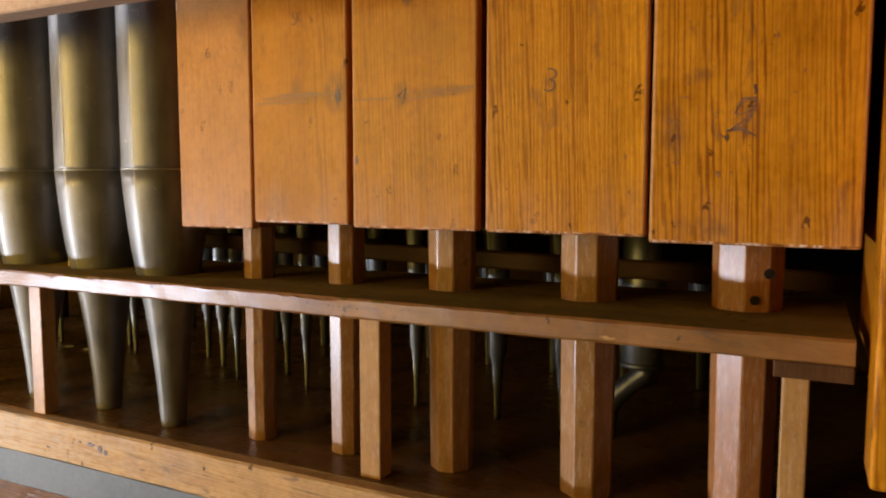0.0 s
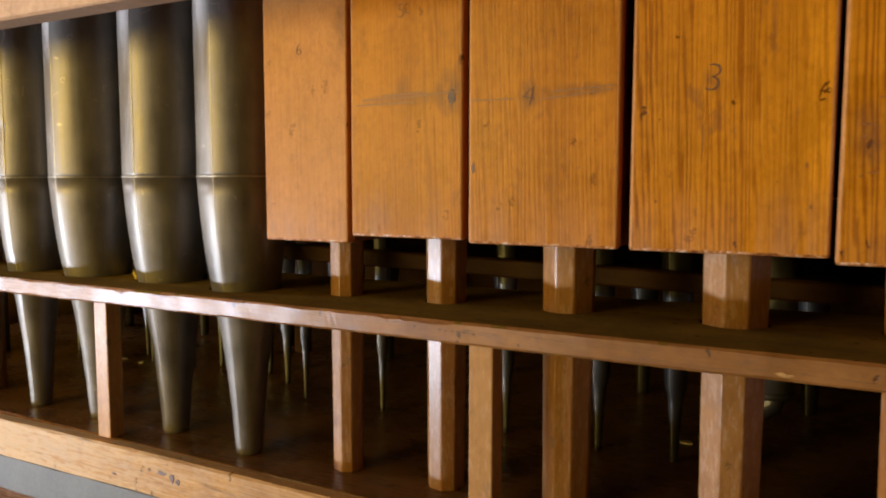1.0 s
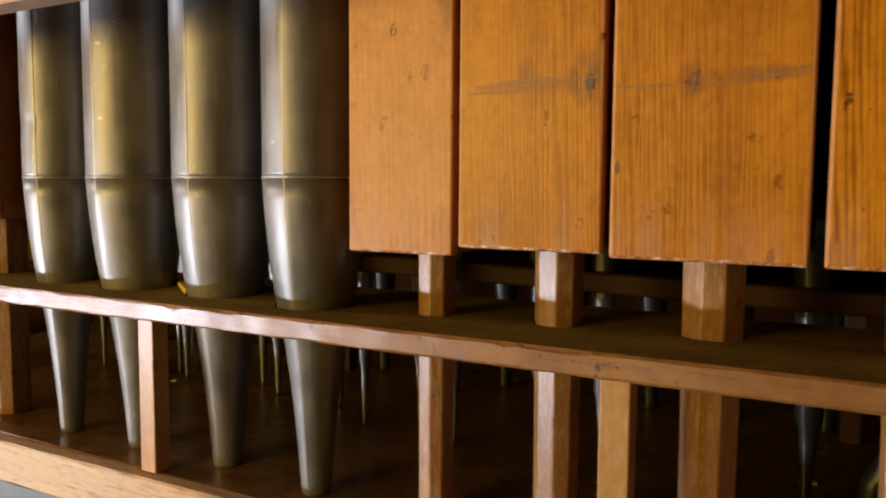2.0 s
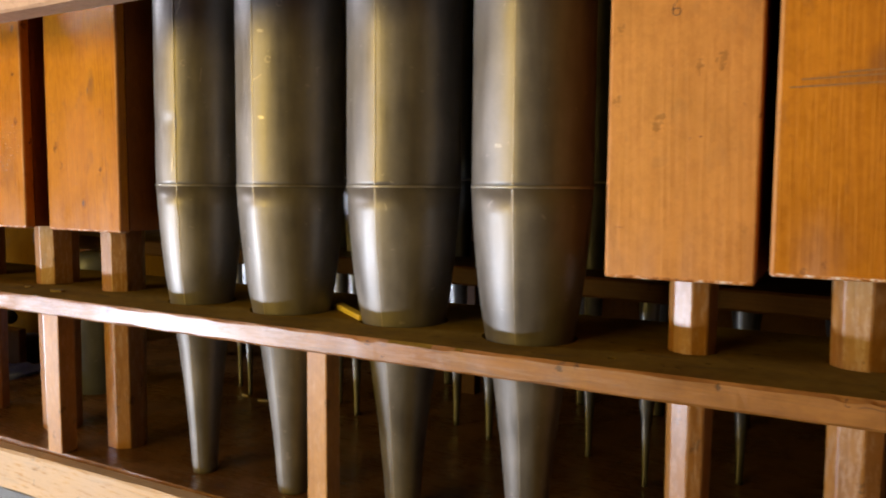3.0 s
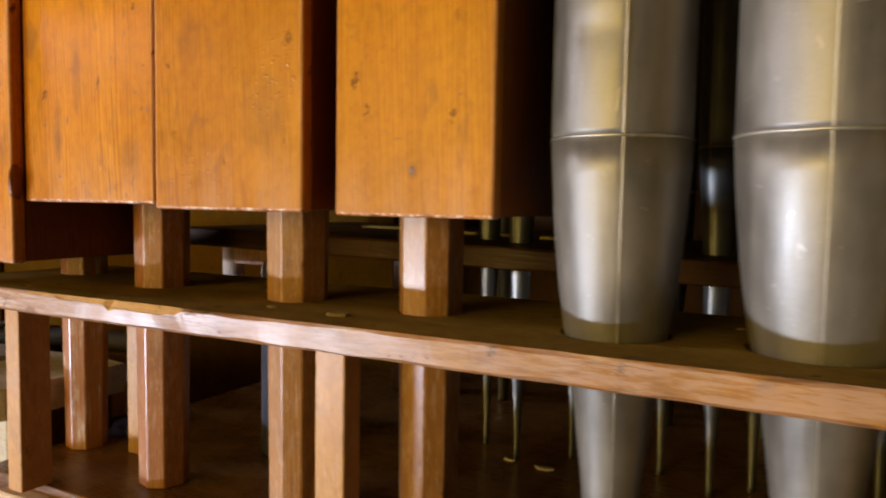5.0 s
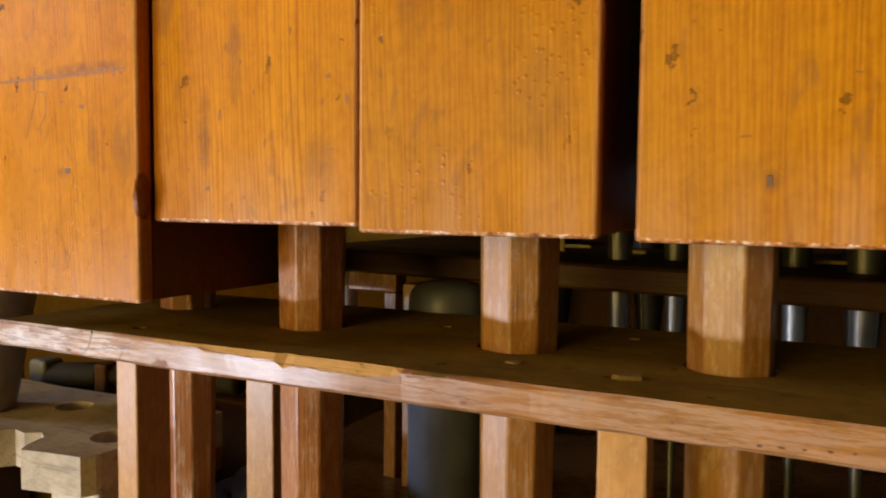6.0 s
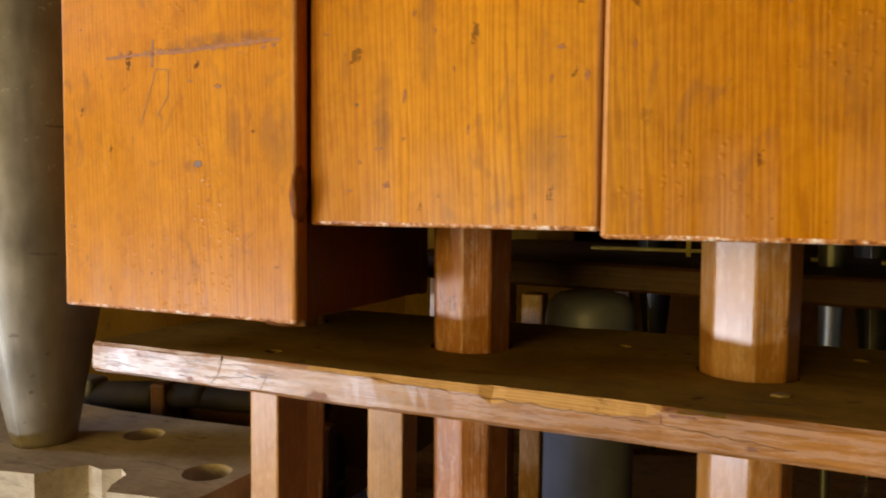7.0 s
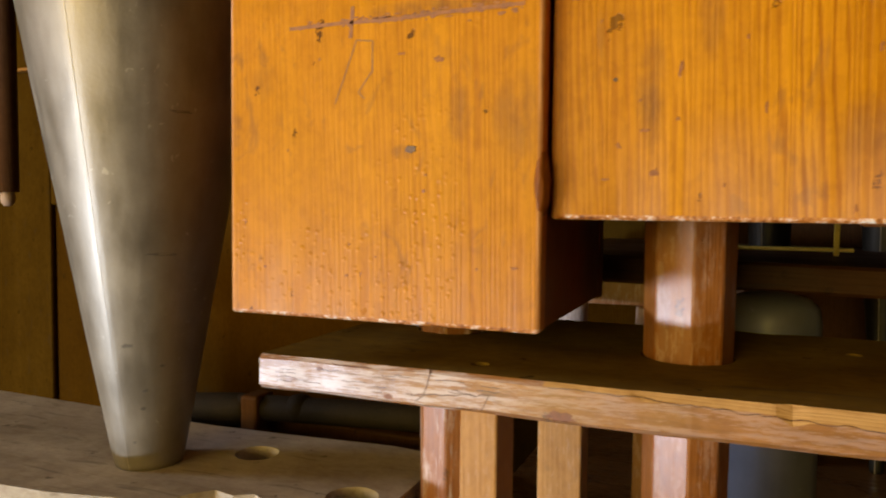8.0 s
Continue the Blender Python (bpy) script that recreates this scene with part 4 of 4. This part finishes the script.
def scratch(body, r, angle, z, kind):
    """A bright scratch or rub on the round body at an angle and height: a hook, a ring, a rub of crossing strokes or a long line."""
    shapes = {"hook": [[(-4, 0), (-1, -0.6), (3, 0), (4, 0.8)], [(3.6, 0), (3.4, -6)]],
              "ring": [[(2.2 * math.cos(0.7 * k), 2.8 * math.sin(0.7 * k)) for k in range(9)]],
              "rub": [[(-3, 1), (3, 0.4)], [(-2, -1), (3.4, -0.6)], [(-2.6, 0.2), (2.4, -0.4)], [(0, 1.6), (1.4, -1.4)], [(-1.6, 1.5), (0.4, -0.6)]],
              "scribble": [[(1, 9), (-1.5, 6.5), (1.8, 4), (-0.6, 1.5), (1.2, -1), (-1.4, -4), (-2.2, -8)], [(0.5, 8), (1.6, 3), (0, 0)]],
              "line": [[(0, 6), (-0.5, 0), (-1.2, -6)]], "slant": [[(-4, -1.6), (0, 0.2), (4, 2.6)]]}
    bm = bmesh.new()
    for line in shapes[kind]:
        pts = [(radians(angle) + 0.001 * u / r, z + 0.001 * w) for u, w in line]
        for (aa, za), (ab, zb) in zip(pts, pts[1:]):
            run, rise = (ab - aa) * r, zb - za
            size = math.hypot(run, rise) or 1.0
            ua, uz = -rise / size * 0.00028 / r, run / size * 0.00028
            quad = [bm.verts.new((1.026 * r * math.cos(t) , 1.026 * r * math.sin(t), zz)) for t, zz in ((aa - ua, za - uz), (ab - ua, zb - uz), (ab + ua, zb + uz), (aa + ua, za + uz))]
            bm.faces.new(quad)
    for v in bm.verts:
        away = abs((math.degrees(math.atan2(v.co.y, v.co.x)) - SEAMS[r] + 180) % 360 - 180)
        k = (1.0 + 0.036 * math.exp(-away / 20) + 0.004) / 1.026
        v.co.x, v.co.y = v.co.x * k, v.co.y * k
    part("scratch", bm, SOLDER, body, "bright scratch")


SEAMS = {METALS["A"][2]: -74, METALS["B"][2]: -90, METALS["C"][2]: -86, METALS["D"][2]: -85}
SCRATCHES = {"A": [(-62, 1.650, "ring"), (-66, 1.700, "scribble"), (-40, 1.640, "line"), (-78, 1.560, "line")],
             "B": [(-80, 1.598, "rub"), (-80, 1.668, "rub"), (-72, 1.645, "ring"), (-84, 1.630, "slant"), (-60, 1.690, "ring")],
             "C": [(-62, 1.705, "slant")], "D": [(-76, 1.698, "hook"), (-100, 1.570, "rub")]}
for key, turn in (("A", -74), ("B", -90), ("C", -86), ("D", -85)):
    p = metal_pipe(*METALS[key], "round dull metal organ pipe with tapered foot and soldered seams", turn=turn, crease=(-92, 32, 1.599) if key == "A" else None)
    body = [c for c in p.children if c.name.startswith("body")][0]
    for a0, z0, kind in SCRATCHES[key]:
        scratch(body, METALS[key][2], a0, z0 - CHEST_TOP, kind)

# ---- the bass end: slab with holes and the large cone ----
slab = thing("drilled_slab", (-1.70, 0.50, 1.298), "pale dusty wooden slab with round holes and broken front edge", "slab")
OUTLINE = [(-0.50, -0.045), (-0.20, -0.032), (-0.02, -0.020), (0.056, -0.004), (0.064, 0.012), (0.074, 0.024), (0.090, 0.021), (0.101, 0.028), (0.112, 0.022), (0.118, 0.004), (0.125, -0.006), (0.150, -0.001), (0.178, 0.003), (0.183, 0.012), (0.184, 0.016), (0.185, 0.030), (0.185, 0.140), (0.14, 0.146), (0.05, 0.138), (-0.02, 0.134), (-0.16, 0.140), (-0.50, 0.150)]


def slab_mesh(outline, z0, z1):
    bm = bmesh.new()
    lo, hi = [bm.verts.new((x, y, z0)) for x, y in outline], [bm.verts.new((x, y, z1)) for x, y in outline]
    for i in range(len(outline)):
        j = (i + 1) % len(outline)
        bm.faces.new((lo[i], lo[j], hi[j], hi[i]))
    bm.faces.new(lo[::-1])
    bm.faces.new(hi)
    return bm


slab_body = part("slab_body", slab_mesh(OUTLINE, 0, 0.030), SLAB, slab)
cut_holes(slab_body, [(0.056, 0.092, 0.0155), (0.158, 0.048, 0.0165)], -0.02, 0.06)
part("slab_support", box(-0.48, 0.17, 0.055, 0.135, -0.50, -0.0005, 0.002), PANEL, slab)
part("lower_block", box(0.126, 0.180, 0.016, 0.055, -0.12, -0.0005, 0.003), SLAB, slab, "rough pale block under the slab")
part("lower_block", box(-0.03, 0.054, -0.003, 0.050, -0.12, -0.0005, 0.003), REAR_WOOD, slab, "brown block under the slab")
linkage = thing("iron_linkage", (-1.70, 0.688, 1.298), "black iron linkage lying behind the drilled slab", "linkage")


def lying(bm, x, z, tilt):
    bmesh.ops.rotate(bm, cent=(0, 0, 0), matrix=Matrix.Rotation(radians(90 - tilt), 3, "Y"), verts=bm.verts[:])
    bmesh.ops.translate(bm, verts=bm.verts[:], vec=(x, 0, z))
    return bm


part("bar", lying(revolve([(0.009, -0.10), (0.011, -0.097), (0.011, 0.10), (0.009, 0.104)], 20), 0.06, 0.036, 3), BLACK, linkage, "", True)
part("sleeve", lying(revolve([(0.013, -0.042), (0.0155, -0.038), (0.0155, 0.030), (0.0135, 0.036), (0.0135, 0.042)], 24), -0.062, 0.024, 6), BLACK, linkage, "thick black sleeve", True)
part("clamp", box(-0.022, -0.004, -0.014, 0.012, 0.006, 0.045, 0.003), CASE, linkage, "dark brown clamp")
part("knob", lying(revolve([(0.006, -0.010), (0.011, -0.007), (0.0125, 0.0), (0.011, 0.007), (0.006, 0.010)], 18), 0.030, 0.036, 3), BLACK, linkage, "", True)
part("end_lug", box(-0.125, -0.098, -0.016, 0.010, 0.0, 0.040, 0.005, 3), ZINC, linkage, "dull grey end lug")
part("rest", box(-0.12, 0.16, 0.012, 0.024, -0.32, 0.020, 0.002), CASE, linkage)
canister = thing("black_canister", (-1.578, 0.742, 1.2335), "black rubber canister with a bright metal ring", "canister")
part("body", revolve([(0.020, 0.0), (0.024, 0.004), (0.025, 0.05), (0.021, 0.062), (0.010, 0.067)], 32), BLACK, canister, "", True)
part("ring", revolve([(0.0255, 0.012), (0.0268, 0.014), (0.0268, 0.020), (0.0255, 0.022)], 32, False), REAR_METAL, canister, "bright metal ring", True)
part("base_block", box(-0.05, 0.05, -0.03, 0.03, -0.25, -0.0005, 0.002), CASE, canister)
block = thing("brown_block", (-1.553, 0.655, CHEST_TOP), "small dark brown wooden block on the chest", "block")
part("block", box(-0.013, 0.013, -0.012, 0.012, 0, 0.036, 0.0012), FOOT_RED, block)
cone = metal_pipe(-1.703, 0.550, 0.084, "very large round metal organ pipe on a long cone foot", seam=1.675, base=1.328, turn=-80, group="", seg=72, mat=METAL_CONE,
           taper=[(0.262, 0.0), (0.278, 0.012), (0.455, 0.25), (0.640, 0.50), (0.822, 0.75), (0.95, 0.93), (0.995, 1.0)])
cone_foot = [c for c in cone.children if c.name.startswith("foot")][0]
cone_skin = BVHTree.FromPolygons([v.co.copy() for v in cone_foot.data.vertices], [tuple(p.vertices) for p in cone_foot.data.polygons])
for angle, z, w, h in ((-66, 0.0873, 0.0050, 0.0012), (-33, 0.0728, 0.0020, 0.0012), (-50, 0.0567, 0.0026, 0.0014), (-53, 0.0443, 0.0034, 0.0013), (-66, 0.0211, 0.0022, 0.0010), (-35, 0.1463, 0.0090, 0.0012), (-28, 0.2347, 0.0060, 0.0007)):
    bm = blob(w, h, 14, 0.0004, 0.4)
    for v in bm.verts:
        a = radians(angle) + v.co.x / 0.05
        out = Vector((math.cos(a), math.sin(a), 0))
        skin = cone_skin.ray_cast(0.2 * out + Vector((0, 0, z + v.co.y)), -out)[0]
        v.co = skin + out * (v.co.z - 0.0002)
    part("scuff", bm, METAL, cone_foot, "small dark scuff in the metal")

# ---- front rail and case ----
rail = thing("front_rail", (0, 0, 0), "pale pinkish wooden rail across the front of the pipes", "rail")
part("rail_bar", worn_bar(-2.2, 0.027, 0.395, 0.420, 1.684, 1.74, 0.0006, 0.03, 0.002), RAIL, rail)
stile = thing("case_stile", (0.030, 0.425, 1.352), "orange-brown wooden corner stile of the organ case", "stile", kind="structure")
part("stile_body", box(0, 0.070, 0, 0.045, 0, 1.045, 0.003, 3), PINE_GRAIN, stile)
part("inner_strip", box(0.0015, 0.060, 0.0455, 0.175, 0.06, 1.045, 0.002), PINE_RED, stile)
# end, back and unseen roof, added to shut room light out of the case
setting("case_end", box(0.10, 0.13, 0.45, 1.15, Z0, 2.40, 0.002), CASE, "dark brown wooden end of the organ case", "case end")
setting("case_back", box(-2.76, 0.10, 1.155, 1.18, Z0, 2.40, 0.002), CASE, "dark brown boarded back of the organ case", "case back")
setting("case_roof", box(-2.80, 0.13, 0.40, 1.18, 2.401, 2.43, 0.002), CASE, "unseen dark wooden roof, added to keep light out of the organ case", "case roof")

# ---- rear rank ----
rear = thing("rear_rack_board", (0, 0, 0), "dark brown rear rack board behind the front pipes", "rack board")
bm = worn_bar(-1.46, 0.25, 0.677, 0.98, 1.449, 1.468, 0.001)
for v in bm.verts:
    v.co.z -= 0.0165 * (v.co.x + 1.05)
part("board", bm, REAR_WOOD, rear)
# left end in paler wood, standing for the light that falls on it
part("end_grain", box(-1.4632, -1.4603, 0.680, 0.97, 1.4565, 1.4735, 0.0006), FOOT_RED, rear, "sawn end of the board, side light put into its paler colour")
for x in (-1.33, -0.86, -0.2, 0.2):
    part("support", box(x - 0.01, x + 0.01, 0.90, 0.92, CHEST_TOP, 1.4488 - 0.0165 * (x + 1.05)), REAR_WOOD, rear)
REAR = [(-1.192, 0.0085), (-1.152, 0.0088), (-1.108, 0.0095), (-1.063, 0.0095), (-1.019, 0.010), (-0.981, 0.0105), (-0.935, 0.011), (-0.905, 0.011), (-0.855, 0.0115), (-0.812, 0.012), (-0.757, 0.0125)]
RANK = [(x, 0.748 + (0.028 if i % 2 else 0.0), r, REAR_METAL) for i, (x, r) in enumerate(REAR)]
# dimmer pipes here have the rear shade in their base colour
RANK += [(-0.689, 0.702, 0.0090, REAR_METAL), (-0.645, 0.752, 0.0110, DIMMED_METAL), (-0.575, 0.703, 0.0095, REAR_METAL), (-0.498, 0.752, 0.0120, DIMMED_METAL), (-0.416, 0.704, 0.0110, REAR_METAL), (-0.313, 0.704, 0.0140, DIMMED_METAL), (-0.237, 0.704, 0.0150, DIMMED_METAL)]
for x, y, r, m in RANK:
    metal_pipe(x, y, 1.7 * r, "slim silvery metal organ pipe in the rear rank" if m is REAR_METAL else "slim metal organ pipe in the rear rank, shade put into its colour", seam=1.555 - 0.0165 * (x + 1.05), top=1.95, mat=m, group="slim rear metal pipes", seg=28,
               taper=[(0.15, 0.0), (0.165, 0.02), (0.20, 0.10), (0.28, 0.21), (0.31, 0.235), (0.43, 0.27), (0.48, 0.40), (0.56, 0.58), (0.60, 0.66), (0.78, 0.84), (0.93, 0.95), (1.0, 1.0)])

zinc = thing("zinc_wind_tube", (-1.308, 0.668, CHEST_TOP), "dull grey zinc wind tube standing on the chest", "wind tube")
part("tube", revolve([(0.031, 0.0), (0.031, 0.172), (0.0295, 0.181), (0.024, 0.187), (0.012, 0.190)], 40), ZINC, zinc, "", True)
for x, y, w in ((-1.362, 0.715, 0.017),):
    p = thing("rear_pipe_foot_post", (x, y, CHEST_TOP), "pale square wooden post behind the rack board", "post", "rear posts")
    part("post", box(-w / 2, w / 2, -w / 2, w / 2, 0, 0.180), FOOT, p)
cloth = thing("blue_cloth", (-1.482, 0.648, CHEST_TOP), "crumpled dark blue cloth lying on the chest", "cloth")
bm = bmesh.new()
bmesh.ops.create_icosphere(bm, subdivisions=4, radius=1.0)
for v in bm.verts:
    k = 1 + 0.30 * noise.noise(v.co * 2.2) + 0.12 * noise.noise(v.co * 6)
    v.co = Vector((v.co.x * 0.026 * k, v.co.y * 0.046 * k, max(0.0, (v.co.z + 0.15) * 0.014 * k)))
part("folds", bm, BLUE, cloth, "", True)
strip = thing("yellow_strip", (-0.792, 0.5365, BOARD_TOP), "thin yellow wooden strip lying on the rack board", "strip", turn=-37)
part("strip", box(-0.034, 0.034, -0.004, 0.004, 0, 0.005), YELLOW, strip)
for x, y, rx, ry, t in ((-1.130, 0.493, 0.0075, 0.004, 0.002), (-1.19, 0.500, 0.004, 0.003, 0.001)):
    p = thing("felt_scrap", (x, y, BOARD_TOP), "small tan felt scrap on the dusty rack board", "scrap", "scraps", 20)
    part("scrap", blob(rx, ry, 16, t, 0.15), DUST, p)
for x, y, rx, ry in ((-1.075, 0.737, 0.010, 0.004), (-1.030, 0.735, 0.008, 0.004), (-0.235, 0.762, 0.008, 0.005), (-1.113, 0.742, 0.006, 0.002)):
    p = thing("wood_chip", (x, y, CHEST_TOP), "pale wood chip lying on the dark chest", "chip", "wood chips", random.uniform(0, 180))
    part("chip", blob(rx, ry, 9, 0.0015, 0.3), PAPER, p)
for x0, x1, y in ((-1.345, -1.24, 0.835), (-1.215, -1.185, 0.815), (-1.165, -1.14, 0.815), (-1.115, -1.09, 0.815), (-1.05, -1.02, 0.815)):
    p = thing("rear_yellow_strip", (x0, y, 1.4682 - 0.0165 * (x0 + 1.05)), "bright yellow felt strip on the rear rack board", "felt strip", "yellow felt strips")
    part("strip", box(0, x1 - x0, 0, 0.008, 0, 0.003, 0.0006), YELLOW, p)

# yellow light on an upright edge, put in as a yellow strip
p = thing("rear_yellow_strip", (-1.2566, 0.800, 1.4715), "upright yellow strip for a lit edge above the rear rack board", "felt strip", "yellow felt strips")
part("strip", box(-0.002, 0.002, 0, 0.003, 0, 0.050, 0.0006), YELLOW, p)

# far row as a backdrop, its shade already in the metal colour
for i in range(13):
    metal_pipe(-1.30 + 0.098 * i, 0.935, 0.020 + 0.0007 * i, "metal organ pipe far back in the case, shade put into its colour", seam=1.52, top=2.1, mat=FAR_METAL, group="dark far metal pipes", seg=28)

bm = bmesh.new()
bmesh.ops.create_icosphere(bm, subdivisions=3, radius=1.0)
for v in bm.verts:
    k = 1 + 0.2 * noise.noise(v.co * 3)
    v.co = Vector((0.1535 + v.co.x * 0.0034 * k, 0.004 + v.co.y * 0.0058 * k, 0.062 + v.co.z * 0.014 * k))
part("bruised_edge", bm, PINE_SIDE, FRONT[V5.name], "dark bruised knot on the edge", True)
part("collar", revolve([(0.0315, 0.150), (0.0335, 0.152), (0.0335, 0.160), (0.0315, 0.162)], 40, False), ZINC, zinc, "", True)
bracket = thing("pale_bracket", (-1.415, 0.72, 0.0), "pale pinkish wooden bracket behind the rack board", "bracket")
part("arm", box(-0.02, 0.03, 0, 0.02, 1.434, 1.452), FOOT_RED, bracket)
part("leg", box(0.018, 0.03, 0, 0.02, CHEST_TOP, 1.4335), FOOT, bracket)
peg = revolve([(0.0105, 1.412), (0.012, 1.414), (0.012, 1.4555)], 24)
bmesh.ops.translate(peg, verts=peg.verts[:], vec=(-1.447, 0.732, 0))
part("peg", peg, PALE_FOOT, rear, "short pale peg under the board", True)


def tube(points, r, seg=14):
    """A round tube along a polyline."""
    bm = bmesh.new()
    rings = []
    for i, p in enumerate(points):
        d = (Vector(points[min(i + 1, len(points) - 1)]) - Vector(points[max(i - 1, 0)])).normalized()
        u = d.cross(Vector((0.3, 1, 0.1))).normalized()
        v = d.cross(u)
        rings.append([bm.verts.new(Vector(p) + r * (math.cos(2 * math.pi * k / seg) * u + math.sin(2 * math.pi * k / seg) * v)) for k in range(seg)])
    for a, b in zip(rings, rings[1:]):
        for k in range(seg):
            bm.faces.new((a[k], a[(k + 1) % seg], b[(k + 1) % seg], b[k]))
    bm.faces.new(rings[0][::-1])
    bm.faces.new(rings[-1])
    bmesh.ops.recalc_face_normals(bm, faces=bm.faces[:])
    return bm


conduit = thing("mitred_pipe", (-0.154, 0.705, CHEST_TOP), "silvery metal pipe with a mitred bend behind the wooden feet", "organ pipe")
part("riser", revolve([(0.0195, 0.078), (0.0205, 0.080), (0.0215, 0.150), (0.0215, 0.30)], 40), REAR_METAL, conduit, "", True)
part("mitre", tube([(0.004, 0, 0.080), (0.003, 0, 0.070), (-0.010, -0.002, 0.060), (-0.024, -0.004, 0.046), (-0.033, -0.005, 0.030), (-0.035, -0.005, 0.0)], 0.0105, 20), DIMMED_METAL, conduit, "bent lower tube", True)
part("ring", revolve([(0.0200, 0.0775), (0.0222, 0.0785), (0.0222, 0.0825), (0.0205, 0.084)], 40, False), DIMMED_METAL, conduit, "", True)
rod = thing("hanging_rod", (-2.098, 0.75, 1.513), "dark brown hanging wooden rod with a white tip", "rod")
part("rod", tube([(0, 0, 0.006), (0, 0, 0.90)], 0.012, 16), CASE, rod, "", True)
part("tip", revolve([(0.004, -0.010), (0.007, -0.006), (0.008, 0.0), (0.007, 0.0055)], 16), PALE_FOOT, rod, "white tip", True)
